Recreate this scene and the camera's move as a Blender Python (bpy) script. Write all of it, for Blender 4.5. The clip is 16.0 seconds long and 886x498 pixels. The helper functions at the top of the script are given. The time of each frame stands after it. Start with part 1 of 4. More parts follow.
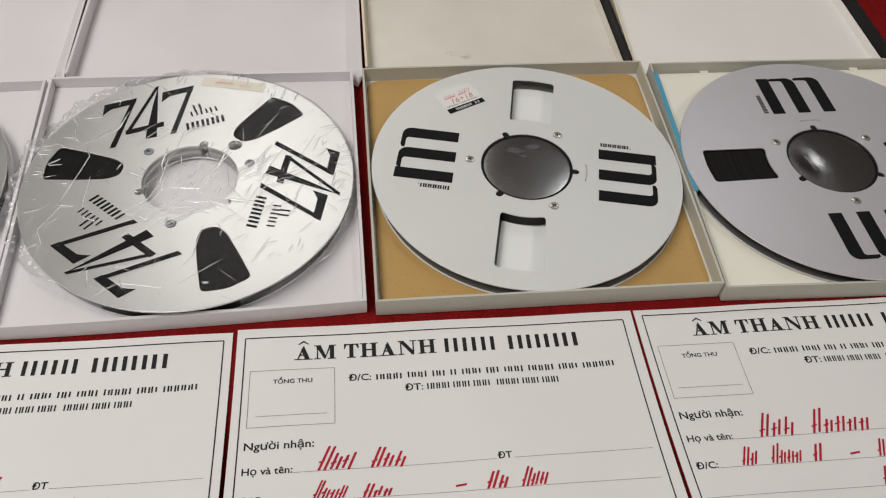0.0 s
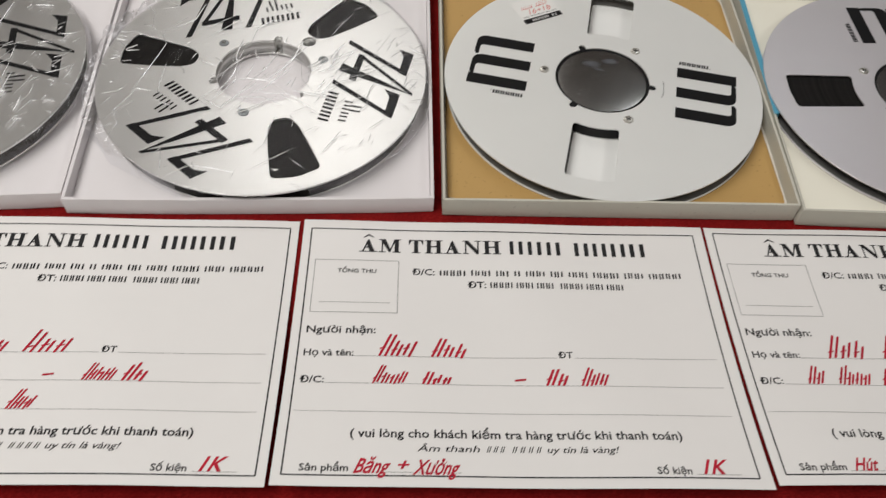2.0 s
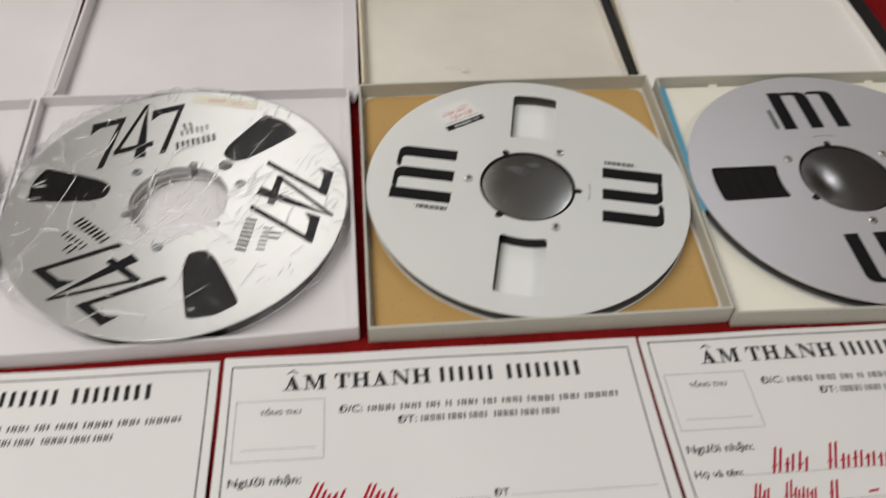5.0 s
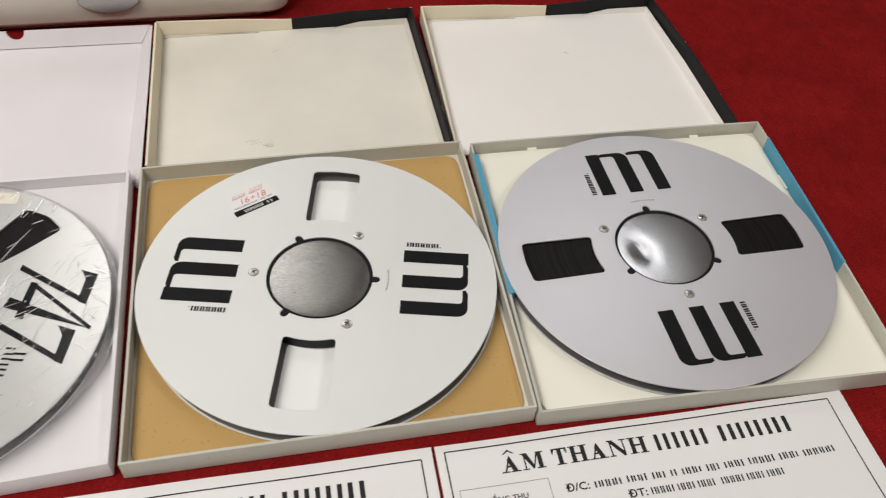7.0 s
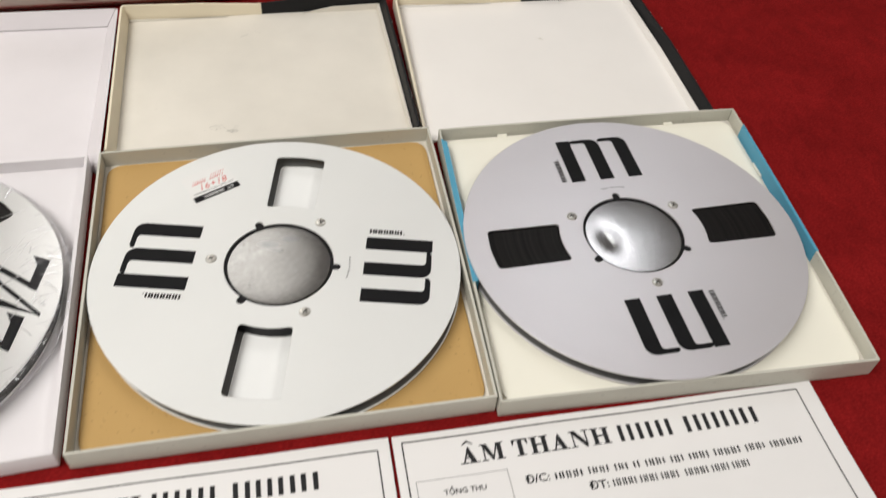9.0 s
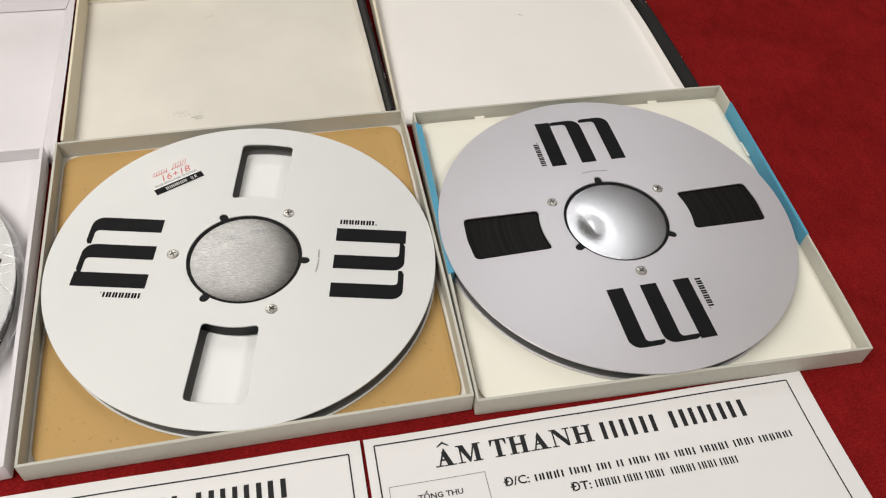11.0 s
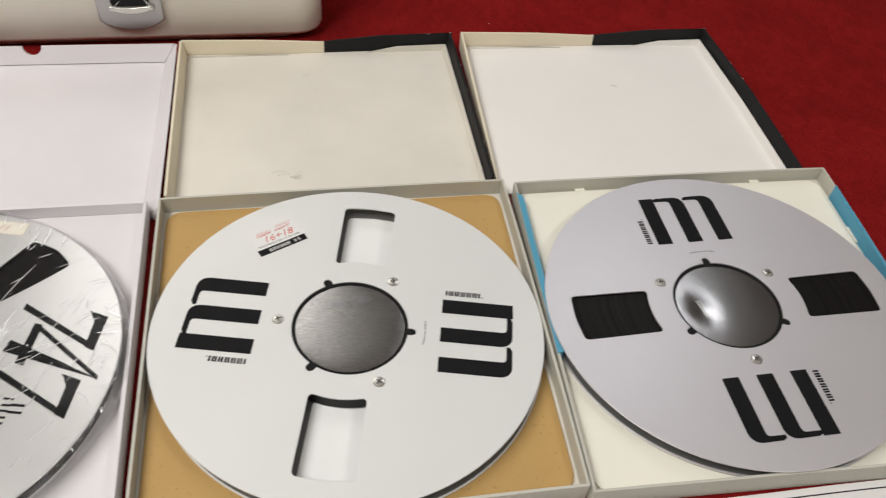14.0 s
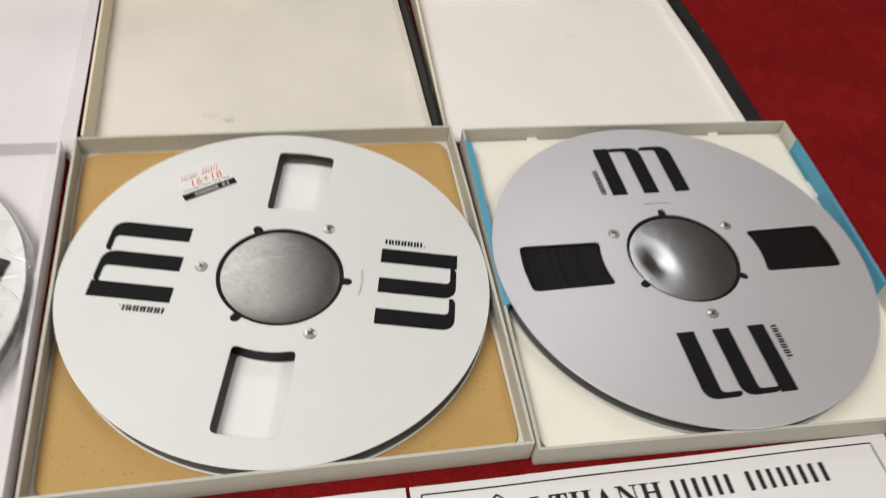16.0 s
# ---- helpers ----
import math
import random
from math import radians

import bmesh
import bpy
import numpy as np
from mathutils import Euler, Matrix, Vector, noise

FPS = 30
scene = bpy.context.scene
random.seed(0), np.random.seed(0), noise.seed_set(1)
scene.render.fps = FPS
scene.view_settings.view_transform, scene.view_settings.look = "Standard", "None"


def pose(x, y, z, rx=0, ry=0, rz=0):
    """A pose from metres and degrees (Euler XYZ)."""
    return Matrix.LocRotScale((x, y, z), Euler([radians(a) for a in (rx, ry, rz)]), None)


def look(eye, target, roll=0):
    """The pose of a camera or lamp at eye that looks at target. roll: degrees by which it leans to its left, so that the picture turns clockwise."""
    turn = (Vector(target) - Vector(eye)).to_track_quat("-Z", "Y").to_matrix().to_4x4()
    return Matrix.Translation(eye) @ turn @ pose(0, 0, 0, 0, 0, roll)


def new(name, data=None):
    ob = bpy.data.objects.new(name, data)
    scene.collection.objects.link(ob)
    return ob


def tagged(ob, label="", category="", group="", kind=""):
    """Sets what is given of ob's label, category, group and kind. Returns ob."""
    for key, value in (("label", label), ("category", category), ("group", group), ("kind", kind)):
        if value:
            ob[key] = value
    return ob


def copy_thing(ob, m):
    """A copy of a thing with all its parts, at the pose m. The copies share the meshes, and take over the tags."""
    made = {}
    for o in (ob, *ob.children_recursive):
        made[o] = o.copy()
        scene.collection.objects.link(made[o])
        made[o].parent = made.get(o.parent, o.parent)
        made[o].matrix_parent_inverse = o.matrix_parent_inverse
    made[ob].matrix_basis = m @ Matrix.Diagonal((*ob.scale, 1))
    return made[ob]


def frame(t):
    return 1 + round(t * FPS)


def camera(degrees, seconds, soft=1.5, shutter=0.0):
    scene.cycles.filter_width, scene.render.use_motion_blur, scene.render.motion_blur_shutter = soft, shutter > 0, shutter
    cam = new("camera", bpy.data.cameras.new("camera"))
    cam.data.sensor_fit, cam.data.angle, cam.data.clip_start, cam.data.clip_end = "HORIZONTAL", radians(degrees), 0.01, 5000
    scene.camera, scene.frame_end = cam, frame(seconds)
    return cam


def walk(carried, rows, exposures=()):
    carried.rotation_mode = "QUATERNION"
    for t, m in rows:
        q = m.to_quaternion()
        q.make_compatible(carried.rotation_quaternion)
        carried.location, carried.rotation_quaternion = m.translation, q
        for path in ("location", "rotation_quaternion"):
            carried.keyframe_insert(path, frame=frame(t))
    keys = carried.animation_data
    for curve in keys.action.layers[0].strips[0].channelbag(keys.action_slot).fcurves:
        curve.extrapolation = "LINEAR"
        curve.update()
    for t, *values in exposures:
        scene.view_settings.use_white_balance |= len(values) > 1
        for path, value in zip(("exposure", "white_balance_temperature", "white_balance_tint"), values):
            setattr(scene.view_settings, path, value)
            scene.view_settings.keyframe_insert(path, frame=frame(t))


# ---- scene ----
cam = camera(56.44, 16.0, soft=1.15, shutter=0.6)
PATH = [
    (0, (-0.13518, -0.49281, 0.52032), (-0.07458, -0.05350, -0.02128), 4.095),
    (0.5, (-0.13489, -0.49493, 0.51706), (-0.08329, -0.05330, -0.02359), 3.874),
    (1, (-0.14036, -0.50736, 0.50484), (-0.09985, -0.07314, -0.04271), 4.056),
    (1.5, (-0.13966, -0.51413, 0.49777), (-0.10855, -0.08975, -0.05804), 4.028),
    (2, (-0.15214, -0.52559, 0.48772), (-0.12943, -0.11001, -0.07511), 4.069),
    (2.5, (-0.15932, -0.52907, 0.48514), (-0.14596, -0.12269, -0.08467), 3.304),
    (3, (-0.16294, -0.53822, 0.47719), (-0.15586, -0.13614, -0.09577), 2.823),
    (3.5, (-0.16371, -0.54509, 0.47603), (-0.16165, -0.14523, -0.09852), 2.615),
    (4, (-0.16104, -0.53428, 0.48277), (-0.15368, -0.12875, -0.08775), 2.273),
    (4.5, (-0.13895, -0.49632, 0.49948), (-0.11103, -0.06701, -0.05271), 2.332),
    (5, (-0.11947, -0.46964, 0.50719), (-0.06999, -0.02266, -0.02924), 2.756),
    (5.2, (-0.10523, -0.45321, 0.51039), (-0.04629, -0.00157, -0.02116), 3.044),
    (7.3, (0.01043, -0.39308, 0.49301), (0.11891, 0.06216, -0.02756), 4.787),
    (7.5, (0.01729, -0.38809, 0.48790), (0.12542, 0.06808, -0.03192), 4.828),
    (8, (0.02712, -0.38749, 0.48825), (0.13611, 0.06910, -0.03103), 4.628),
    (8.5, (0.03550, -0.38834, 0.49086), (0.14575, 0.06588, -0.03023), 4.533),
    (9, (0.02456, -0.40067, 0.48552), (0.13466, 0.05092, -0.03788), 5.215),
    (9.2, (0.01945, -0.41115, 0.48034), (0.12690, 0.03819, -0.04553), 5.292),
    (11.3, (0.04481, -0.37377, 0.47192), (0.15898, 0.06072, -0.06491), 4.945),
    (11.5, (0.04351, -0.37297, 0.47512), (0.15658, 0.06135, -0.06208), 4.900),
    (12, (0.03583, -0.37440, 0.47787), (0.14743, 0.06372, -0.05654), 5.125),
    (12.5, (0.01733, -0.37774, 0.47452), (0.12669, 0.06644, -0.05533), 6.381),
    (13, (-0.02035, -0.36366, 0.47142), (0.07762, 0.09154, -0.05126), 6.691),
    (13.5, (-0.03831, -0.34737, 0.47416), (0.05383, 0.11634, -0.04206), 6.218),
    (14, (-0.01436, -0.34456, 0.47183), (0.08554, 0.12269, -0.03973), 5.772),
    (14.5, (-0.00236, -0.34727, 0.47680), (0.10945, 0.11794, -0.03416), 6.144),
    (15, (-0.00075, -0.35157, 0.47424), (0.11763, 0.11319, -0.03564), 6.768),
    (15.5, (0.00731, -0.35289, 0.47458), (0.12923, 0.10592, -0.03984), 7.538),
    (16, (0.00437, -0.33773, 0.42792), (0.13557, 0.11315, -0.09121), 9.413),
]
walk(cam, [(t, look(eye, target, roll)) for t, eye, target, roll in PATH], [(0,-0.33),(1,-0.33),(2,-0.22),(3,-0.09),(4,-0.03),(5,-0.3),(7.5,0.12),(9,0.2),(11.5,0.12),(13,0.06),(14.5,0.05),(16,0.1)])

# ---------------------------------------------------------------- light
world = bpy.data.worlds.new("room_world")
scene.world = world
world.use_nodes = True
world.node_tree.nodes["Background"].inputs[0].default_value = (0.9, 0.92, 1.0, 1)
world.node_tree.nodes["Background"].inputs[1].default_value = 0.05


def ceiling_lamp(name, eye, target, sx, sy, watts, color):
    lamp = bpy.data.lights.new(name, "AREA")
    lamp.shape, lamp.size, lamp.size_y = "RECTANGLE", sx, sy
    lamp.energy, lamp.color = watts, color
    ob = new(name, lamp)
    ob.matrix_world = look(eye, target)
    return ob


WARM = (1.0, 0.975, 0.935)
COOL = (0.94, 0.97, 1.0)
ceiling_lamp("lamp_left", (-1.45, -0.25, 2.36), (-1.45, -0.25, 0), 1.2, 1.8, 34, WARM)
ceiling_lamp("lamp_back_left", (-0.58, 2.35, 2.36), (-0.58, 2.35, 0), 1.1, 1.7, 12.5, WARM)
ceiling_lamp("lamp_back_right", (1.13, 1.74, 2.36), (1.13, 1.74, 0), 0.52, 0.52, 5.2, COOL)
# Two unseen fill lamps, added for the front faces and the right side.
ceiling_lamp("fill_front", (-1.05, -1.00, 2.36), (-1.05, -1.00, 0), 0.7, 1.0, 27, WARM)
ceiling_lamp("fill_right", (1.55, -0.90, 2.36), (1.55, -0.90, 0), 0.5, 1.0, 15, WARM)


# ---------------------------------------------------------------- materials
class Nodes:
    """A short hand for one material's node tree."""

    def __init__(self, name):
        self.mat = bpy.data.materials.new(name)
        self.mat.use_nodes = True
        self.t = self.mat.node_tree
        self.p = self.t.nodes["Principled BSDF"]
        self.co = self.t.nodes.new("ShaderNodeTexCoord").outputs["Object"]

    def link(self, a, b):
        self.t.links.new(a, b)

    def noise(self, scale, detail=3.0, rough=0.55, stretch=None, distort=0.0):
        n = self.t.nodes.new("ShaderNodeTexNoise")
        n.inputs["Scale"].default_value, n.inputs["Detail"].default_value = scale, detail
        n.inputs["Roughness"].default_value, n.inputs["Distortion"].default_value = rough, distort
        co = self.co
        if stretch:
            m = self.t.nodes.new("ShaderNodeMapping")
            m.inputs["Scale"].default_value = stretch
            self.link(co, m.inputs["Vector"])
            co = m.outputs["Vector"]
        self.link(co, n.inputs["Vector"])
        return n.outputs["Fac"]

    def ramp(self, fac, *stops):
        r = self.t.nodes.new("ShaderNodeValToRGB")
        els = r.color_ramp.elements
        while len(els) < len(stops):
            els.new(0.5)
        for e, (pos, col) in zip(els, stops):
            e.position = pos
            e.color = (*col, 1) if len(col) == 3 else (col[0],) * 3 + (1,)
        self.link(fac, r.inputs["Fac"])
        return r.outputs["Color"]

    def mix(self, fac, a, b, blend="MIX"):
        m = self.t.nodes.new("ShaderNodeMix")
        m.data_type, m.blend_type = "RGBA", blend
        for sock, v in ((m.inputs[0], fac), (m.inputs[6], a), (m.inputs[7], b)):
            if isinstance(v, (int, float)):
                sock.default_value = v
            elif isinstance(v, tuple):
                sock.default_value = (*v, 1)
            else:
                self.link(v, sock)
        return m.outputs[2]

    def bump(self, height, strength, distance, after=None):
        b = self.t.nodes.new("ShaderNodeBump")
        b.inputs["Strength"].default_value, b.inputs["Distance"].default_value = strength, distance
        self.link(height, b.inputs["Height"])
        if after:
            self.link(after, b.inputs["Normal"])
        self.link(b.outputs["Normal"], self.p.inputs["Normal"])
        return b.outputs["Normal"]

    def base(self, v):
        if isinstance(v, tuple):
            self.p.inputs["Base Color"].default_value = (*v, 1)
        else:
            self.link(v, self.p.inputs["Base Color"])
        return self

    def set(self, rough=0.6, metal=0.0, spec=0.5):
        self.p.inputs["Roughness"].default_value = rough
        self.p.inputs["Metallic"].default_value = metal
        self.p.inputs["Specular IOR Level"].default_value = spec
        return self


def shade(c, k):
    return tuple(min(1.0, v * k) for v in c)


def card(name, color, rough=0.65, vary=0.06, stain=None, spec=0.3, specks=0.0):
    """Paper, card and painted board: fibre grain, faint blotches and scuffs."""
    n = Nodes(name)
    blot = n.ramp(n.noise(9, 4), (0.3, shade(color, 1 - vary)), (0.7, shade(color, 1 + vary * 0.5)))
    if stain:
        blot = n.mix(n.ramp(n.noise(5, 5, 0.6), (0.55, (0.0,)), (0.8, (0.55,))), blot, stain)
    if specks:
        dots = n.ramp(n.noise(330, 1, 0.4), (0.70, (0.0,)), (0.76, (specks,)))
        blot = n.mix(dots, blot, shade(color, 0.35))
        blot = n.mix(n.ramp(n.noise(40, 4, 0.7, (1, 0.25, 1)), (0.62, (0.0,)), (0.78, (specks * 0.4,))), blot, shade(color, 1.25))
    n.base(blot).set(rough, 0, spec)
    first = n.bump(n.noise(700, 3, 0.7), 0.12, 0.0004)
    n.bump(n.noise(28, 2), 0.25, 0.002, first)
    return n.mat


def metal(name, color, rough, grain=0.05, stretch=None, smear=0.0, metallic=1.0, streak=0.0, relief=0.02, speck=0.0):
    n = Nodes(name)
    tone = n.ramp(n.noise(7, 4), (0.3, shade(color, 0.95)), (0.7, color))
    fine = n.noise(900, 3, 0.7, stretch)
    if speck:
        tone = n.mix(1.0, tone, n.ramp(n.noise(1300, 2, 0.6, stretch), (0.3, (1 - speck,)), (0.7, (1 + speck,))), "MULTIPLY")
    if streak:
        wash = n.noise(26, 4, 0.6, None, 1.2)
        tone = n.mix(n.ramp(wash, (0.52, (0.0,)), (0.72, (streak,))), tone, (0.85, 0.85, 0.86))
    n.base(tone).set(rough, metallic)
    wide = n.noise(14, 4, 0.6, None, 0.6)
    r = n.mix(0.5 if smear else 0.25, n.ramp(fine, (0.3, (rough - grain,)), (0.7, (rough + grain,))),
              n.ramp(wide, (0.35, (rough - grain - smear,)), (0.65, (rough + grain + smear,))))
    n.link(r, n.p.inputs["Roughness"])
    n.bump(fine, 0.06 if stretch else relief, 0.0003)
    return n.mat


def plain(name, color, rough=0.5, metallic=0.0, bump=300, spec=0.5):
    n = Nodes(name)
    n.base(n.ramp(n.noise(60, 3), (0.3, shade(color, 0.85)), (0.7, shade(color, 1.1)))).set(rough, metallic, spec)
    n.bump(n.noise(bump, 2), 0.08, 0.0005)
    return n.mat


def carpet_material():
    n = Nodes("red_felt")
    deep, mid, light = (0.155, 0.0065, 0.007), (0.230, 0.0105, 0.011), (0.31, 0.019, 0.018)
    fibre = n.ramp(n.noise(420, 5, 0.7, (1, 1.7, 1)), (0.3, deep), (0.5, mid), (0.72, light))
    worn = n.mix(0.5, n.ramp(n.noise(14, 5, 0.65, None, 0.5), (0.3, (0.66,)), (0.7, (1.26,))), n.ramp(n.noise(75, 4, 0.7, (1, 0.6, 1), 0.8), (0.3, (0.70,)), (0.7, (1.24,))))
    n.base(n.mix(1.0, fibre, worn, "MULTIPLY")).set(0.95, 0, 0.03)
    first = n.bump(n.noise(900, 4, 0.75), 0.8, 0.0012)
    n.bump(n.noise(70, 4), 0.5, 0.003, first)
    return n.mat


def film_material(name, layers, most, rough, cloudy):
    """Thin clear wrapping film in two layers: see-through, with sharp gloss on its creases; cloudy mixes in flat
    white.
    """
    m = bpy.data.materials.new(name)
    m.use_nodes = True
    t = m.node_tree
    t.nodes.remove(t.nodes["Principled BSDF"])
    out = t.nodes["Material Output"]
    clear, gloss, haze = (t.nodes.new("ShaderNodeBsdf" + k) for k in ("Transparent", "Glossy", "Diffuse"))
    clear.inputs["Color"].default_value = (0.97, 0.97, 0.97, 1)
    gloss.inputs["Roughness"].default_value = rough
    gloss.inputs["Color"].default_value = (0.95, 0.96, 1.0, 1)
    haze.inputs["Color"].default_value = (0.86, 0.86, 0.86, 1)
    co = t.nodes.new("ShaderNodeTexCoord")
    wave = t.nodes.new("ShaderNodeTexNoise")
    wave.inputs["Scale"].default_value, wave.inputs["Detail"].default_value, wave.inputs["Distortion"].default_value = 32, 1, 0.8
    t.links.new(co.outputs["Object"], wave.inputs["Vector"])
    b2 = t.nodes.new("ShaderNodeBump")
    b2.inputs["Strength"].default_value, b2.inputs["Distance"].default_value = 0.05, 0.001
    t.links.new(wave.outputs["Fac"], b2.inputs["Height"])
    t.links.new(b2.outputs["Normal"], gloss.inputs["Normal"])
    fres = t.nodes.new("ShaderNodeFresnel")
    fres.inputs["IOR"].default_value = 1.5
    t.links.new(b2.outputs["Normal"], fres.inputs["Normal"])
    boost = t.nodes.new("ShaderNodeMath")
    boost.operation, boost.use_clamp = "MULTIPLY", True
    boost.inputs[1].default_value = layers
    t.links.new(fres.outputs[0], boost.inputs[0])
    m1, m2 = t.nodes.new("ShaderNodeMixShader"), t.nodes.new("ShaderNodeMixShader")
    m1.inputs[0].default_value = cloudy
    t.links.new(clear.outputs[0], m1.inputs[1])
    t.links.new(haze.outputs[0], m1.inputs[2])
    cap = t.nodes.new("ShaderNodeMath")
    cap.operation = "MINIMUM"
    cap.inputs[1].default_value = most
    t.links.new(boost.outputs[0], cap.inputs[0])
    t.links.new(cap.outputs[0], m2.inputs[0])
    t.links.new(m1.outputs[0], m2.inputs[1])
    t.links.new(gloss.outputs[0], m2.inputs[2])
    t.links.new(m2.outputs[0], out.inputs["Surface"])
    return m


RED_FELT = carpet_material()
FILM = film_material("clear_film", 0.22, 0.07, 0.06, 0.002)
FILM_SPARE = film_material("bunched_film", 1.8, 0.34, 0.09, 0.05)
# Nine parts in ten plain white, so the glints are in the colour.
FILM_GLINT = film_material("glint_film", 5.0, 0.55, 0.22, 0.90)
PAPER = card("form_paper", (0.80, 0.79, 0.782), 0.7, 0.02)
WHITE_CARD = card("white_card", (0.765, 0.74, 0.755), 0.45, 0.03)
WHITE_LID = card("white_lid_card", (0.755, 0.725, 0.745), 0.5, 0.05)
GREY_CARD = card("grey_box_card", (0.58, 0.57, 0.50), 0.55, 0.07, None, 0.3, 0.25)
CREAM_CARD = card("cream_card", (0.83, 0.75, 0.58), 0.6, 0.08)
OFF_WHITE = card("off_white_lining", (0.76, 0.725, 0.65), 0.55, 0.09, (0.64, 0.60, 0.52), 0.3, 0.04)
CLEAN_WHITE = card("clean_lining", (0.88, 0.855, 0.82), 0.55, 0.03)
TAN_INSERT = card("tan_insert", (0.52, 0.33, 0.12), 0.55, 0.07, (0.43, 0.26, 0.09), 0.3, 0.32)
CREAM_INSERT = card("cream_insert", (0.89, 0.87, 0.76), 0.55, 0.04)
BLUE_PAPER = card("blue_paper", (0.10, 0.36, 0.52), 0.5, 0.06)
BLACK_PAPER = card("black_paper", (0.014, 0.014, 0.015), 0.55, 0.2, None, 0.2)
INK = plain("black_ink", (0.010, 0.010, 0.011), 0.55, 0, 300, 0.12)
GREY_INK = plain("grey_ink", (0.028, 0.028, 0.030), 0.7, 0, 300, 0.1)
LINE_INK = plain("line_ink", (0.26, 0.26, 0.26), 0.7, 0, 300, 0.1)
RED_INK = plain("red_marker", (0.46, 0.018, 0.040), 0.6, 0, 300, 0.15)
RED_PEN = plain("red_pen", (0.65, 0.10, 0.08), 0.5)
SATIN = metal("satin_aluminium", (0.82, 0.832, 0.818), 0.50, 0.03, metallic=0.30)
SATIN_VIOLET = metal("anodised_aluminium", (0.77, 0.75, 0.78), 0.40, 0.03, metallic=0.58)
SHADE_FLANGE = metal("shade_flange", (0.17, 0.17, 0.165), 0.5, 0.05, metallic=0.4)
LEADER_WHITE = card("white_leader", (0.86, 0.87, 0.86), 0.5, 0.03)
POLISHED = metal("polished_aluminium", (0.87, 0.87, 0.86), 0.30, 0.008, smear=0.02, metallic=0.88)
BRUSHED = metal("brushed_steel", (0.33, 0.325, 0.315), 0.24, 0.05, stretch=(0.22, 1.0, 1), smear=0.03, streak=0.10, speck=0.16)
BRUSHED_BRIGHT = metal("bright_brushed_steel", (0.40, 0.388, 0.388), 0.17, 0.03, smear=0.01, relief=0.26, speck=0.20)
SCREW_STEEL = metal("screw_steel", (0.74, 0.73, 0.68), 0.28, 0.05, metallic=0.85)
SCREW_GREY = metal("grey_screw", (0.34, 0.37, 0.39), 0.35, 0.05, metallic=0.7)
SLOT_SHADE = plain("slot_shade", (0.10, 0.095, 0.085), 0.5, 0.5)
BLACK_PLASTIC = plain("black_plastic", (0.009, 0.009, 0.010), 0.5, 0, 300, 0.2)
GREY_ALLOY = metal("grey_alloy", (0.55, 0.55, 0.54), 0.42, 0.06)
CASE_SHELL = card("case_shell", (0.84, 0.805, 0.71), 0.35, 0.03, None, 0.5)
CASE_BASE = plain("case_base", (0.42, 0.33, 0.29), 0.5)
WALL_PAINT = card("wall_paint", (0.30, 0.265, 0.235), 0.8, 0.04)
CEILING_PAINT = card("ceiling_paint", (0.62, 0.61, 0.60), 0.85, 0.03)
FLOOR_GREY = card("floor_grey", (0.55, 0.55, 0.53), 0.6, 0.08)
LABEL_PAPER = card("label_paper", (0.825, 0.825, 0.81), 0.6, 0.04)
MASKING = card("masking_tape", (0.82, 0.78, 0.67), 0.5, 0.06)
SOOT = plain("soot_mark", (0.42, 0.40, 0.36), 0.9)
SOOT_PALE = plain("pale_soot", (0.71, 0.68, 0.61), 0.9)
LINT = plain("lint", (0.75, 0.68, 0.66), 0.9)


def smudge_glint_material():
    """A thin smudge that fades out towards its edge; its bluish reflection is painted in."""
    n = Nodes("smudge_glint")
    ball = n.t.nodes.new("ShaderNodeTexGradient")
    ball.gradient_type = "SPHERICAL"
    n.link(n.co, ball.inputs["Vector"])
    fade = n.mix(1.0, n.ramp(ball.outputs["Fac"], (0.05, (0.0,)), (0.8, (0.22,))), n.ramp(n.noise(2.5, 3, 0.6), (0.35, (0.35,)), (0.65, (1.0,))), "MULTIPLY")
    n.base((0.50, 0.56, 0.68)).set(0.45, 0, 0.5)
    n.link(fade, n.p.inputs["Alpha"])
    return n.mat


SMUDGE_GLINT = smudge_glint_material()


def tape_material():
    n = Nodes("wound_tape")
    sep = n.t.nodes.new("ShaderNodeSeparateXYZ")
    n.link(n.co, sep.inputs[0])
    flat = n.t.nodes.new("ShaderNodeCombineXYZ")
    n.link(sep.outputs[0], flat.inputs[0])
    n.link(sep.outputs[1], flat.inputs[1])
    ln = n.t.nodes.new("ShaderNodeVectorMath")
    ln.operation = "LENGTH"
    n.link(flat.outputs[0], ln.inputs[0])
    rings = n.t.nodes.new("ShaderNodeTexNoise")
    rings.noise_dimensions = "1D"
    rings.inputs["Scale"].default_value, rings.inputs["Detail"].default_value = 300, 3
    n.link(ln.outputs["Value"], rings.inputs["W"])
    n.base(n.ramp(rings.outputs["Fac"], (0.3, (0.004, 0.0035, 0.0035)), (0.7, (0.011, 0.0095, 0.009)))).set(0.3, 0, 0.15)
    n.link(n.ramp(rings.outputs["Fac"], (0.35, (0.48,)), (0.65, (0.37,))), n.p.inputs["Roughness"])
    return n.mat


WOUND_TAPE = tape_material()


# ---------------------------------------------------------------- building helpers
def mesh_ob(name, mesh, material, parent=None, label=""):
    if material is not None:
        mesh.materials.clear()
        mesh.materials.append(material)
    ob = new(name, mesh)
    if parent is not None:
        ob.parent = parent
    if label:
        tagged(ob, label)
    return ob


def part(name, bm, material, parent, label=""):
    mesh = bpy.data.meshes.new(name)
    bm.to_mesh(mesh)
    bm.free()
    return mesh_ob(name, mesh, material, parent, label)


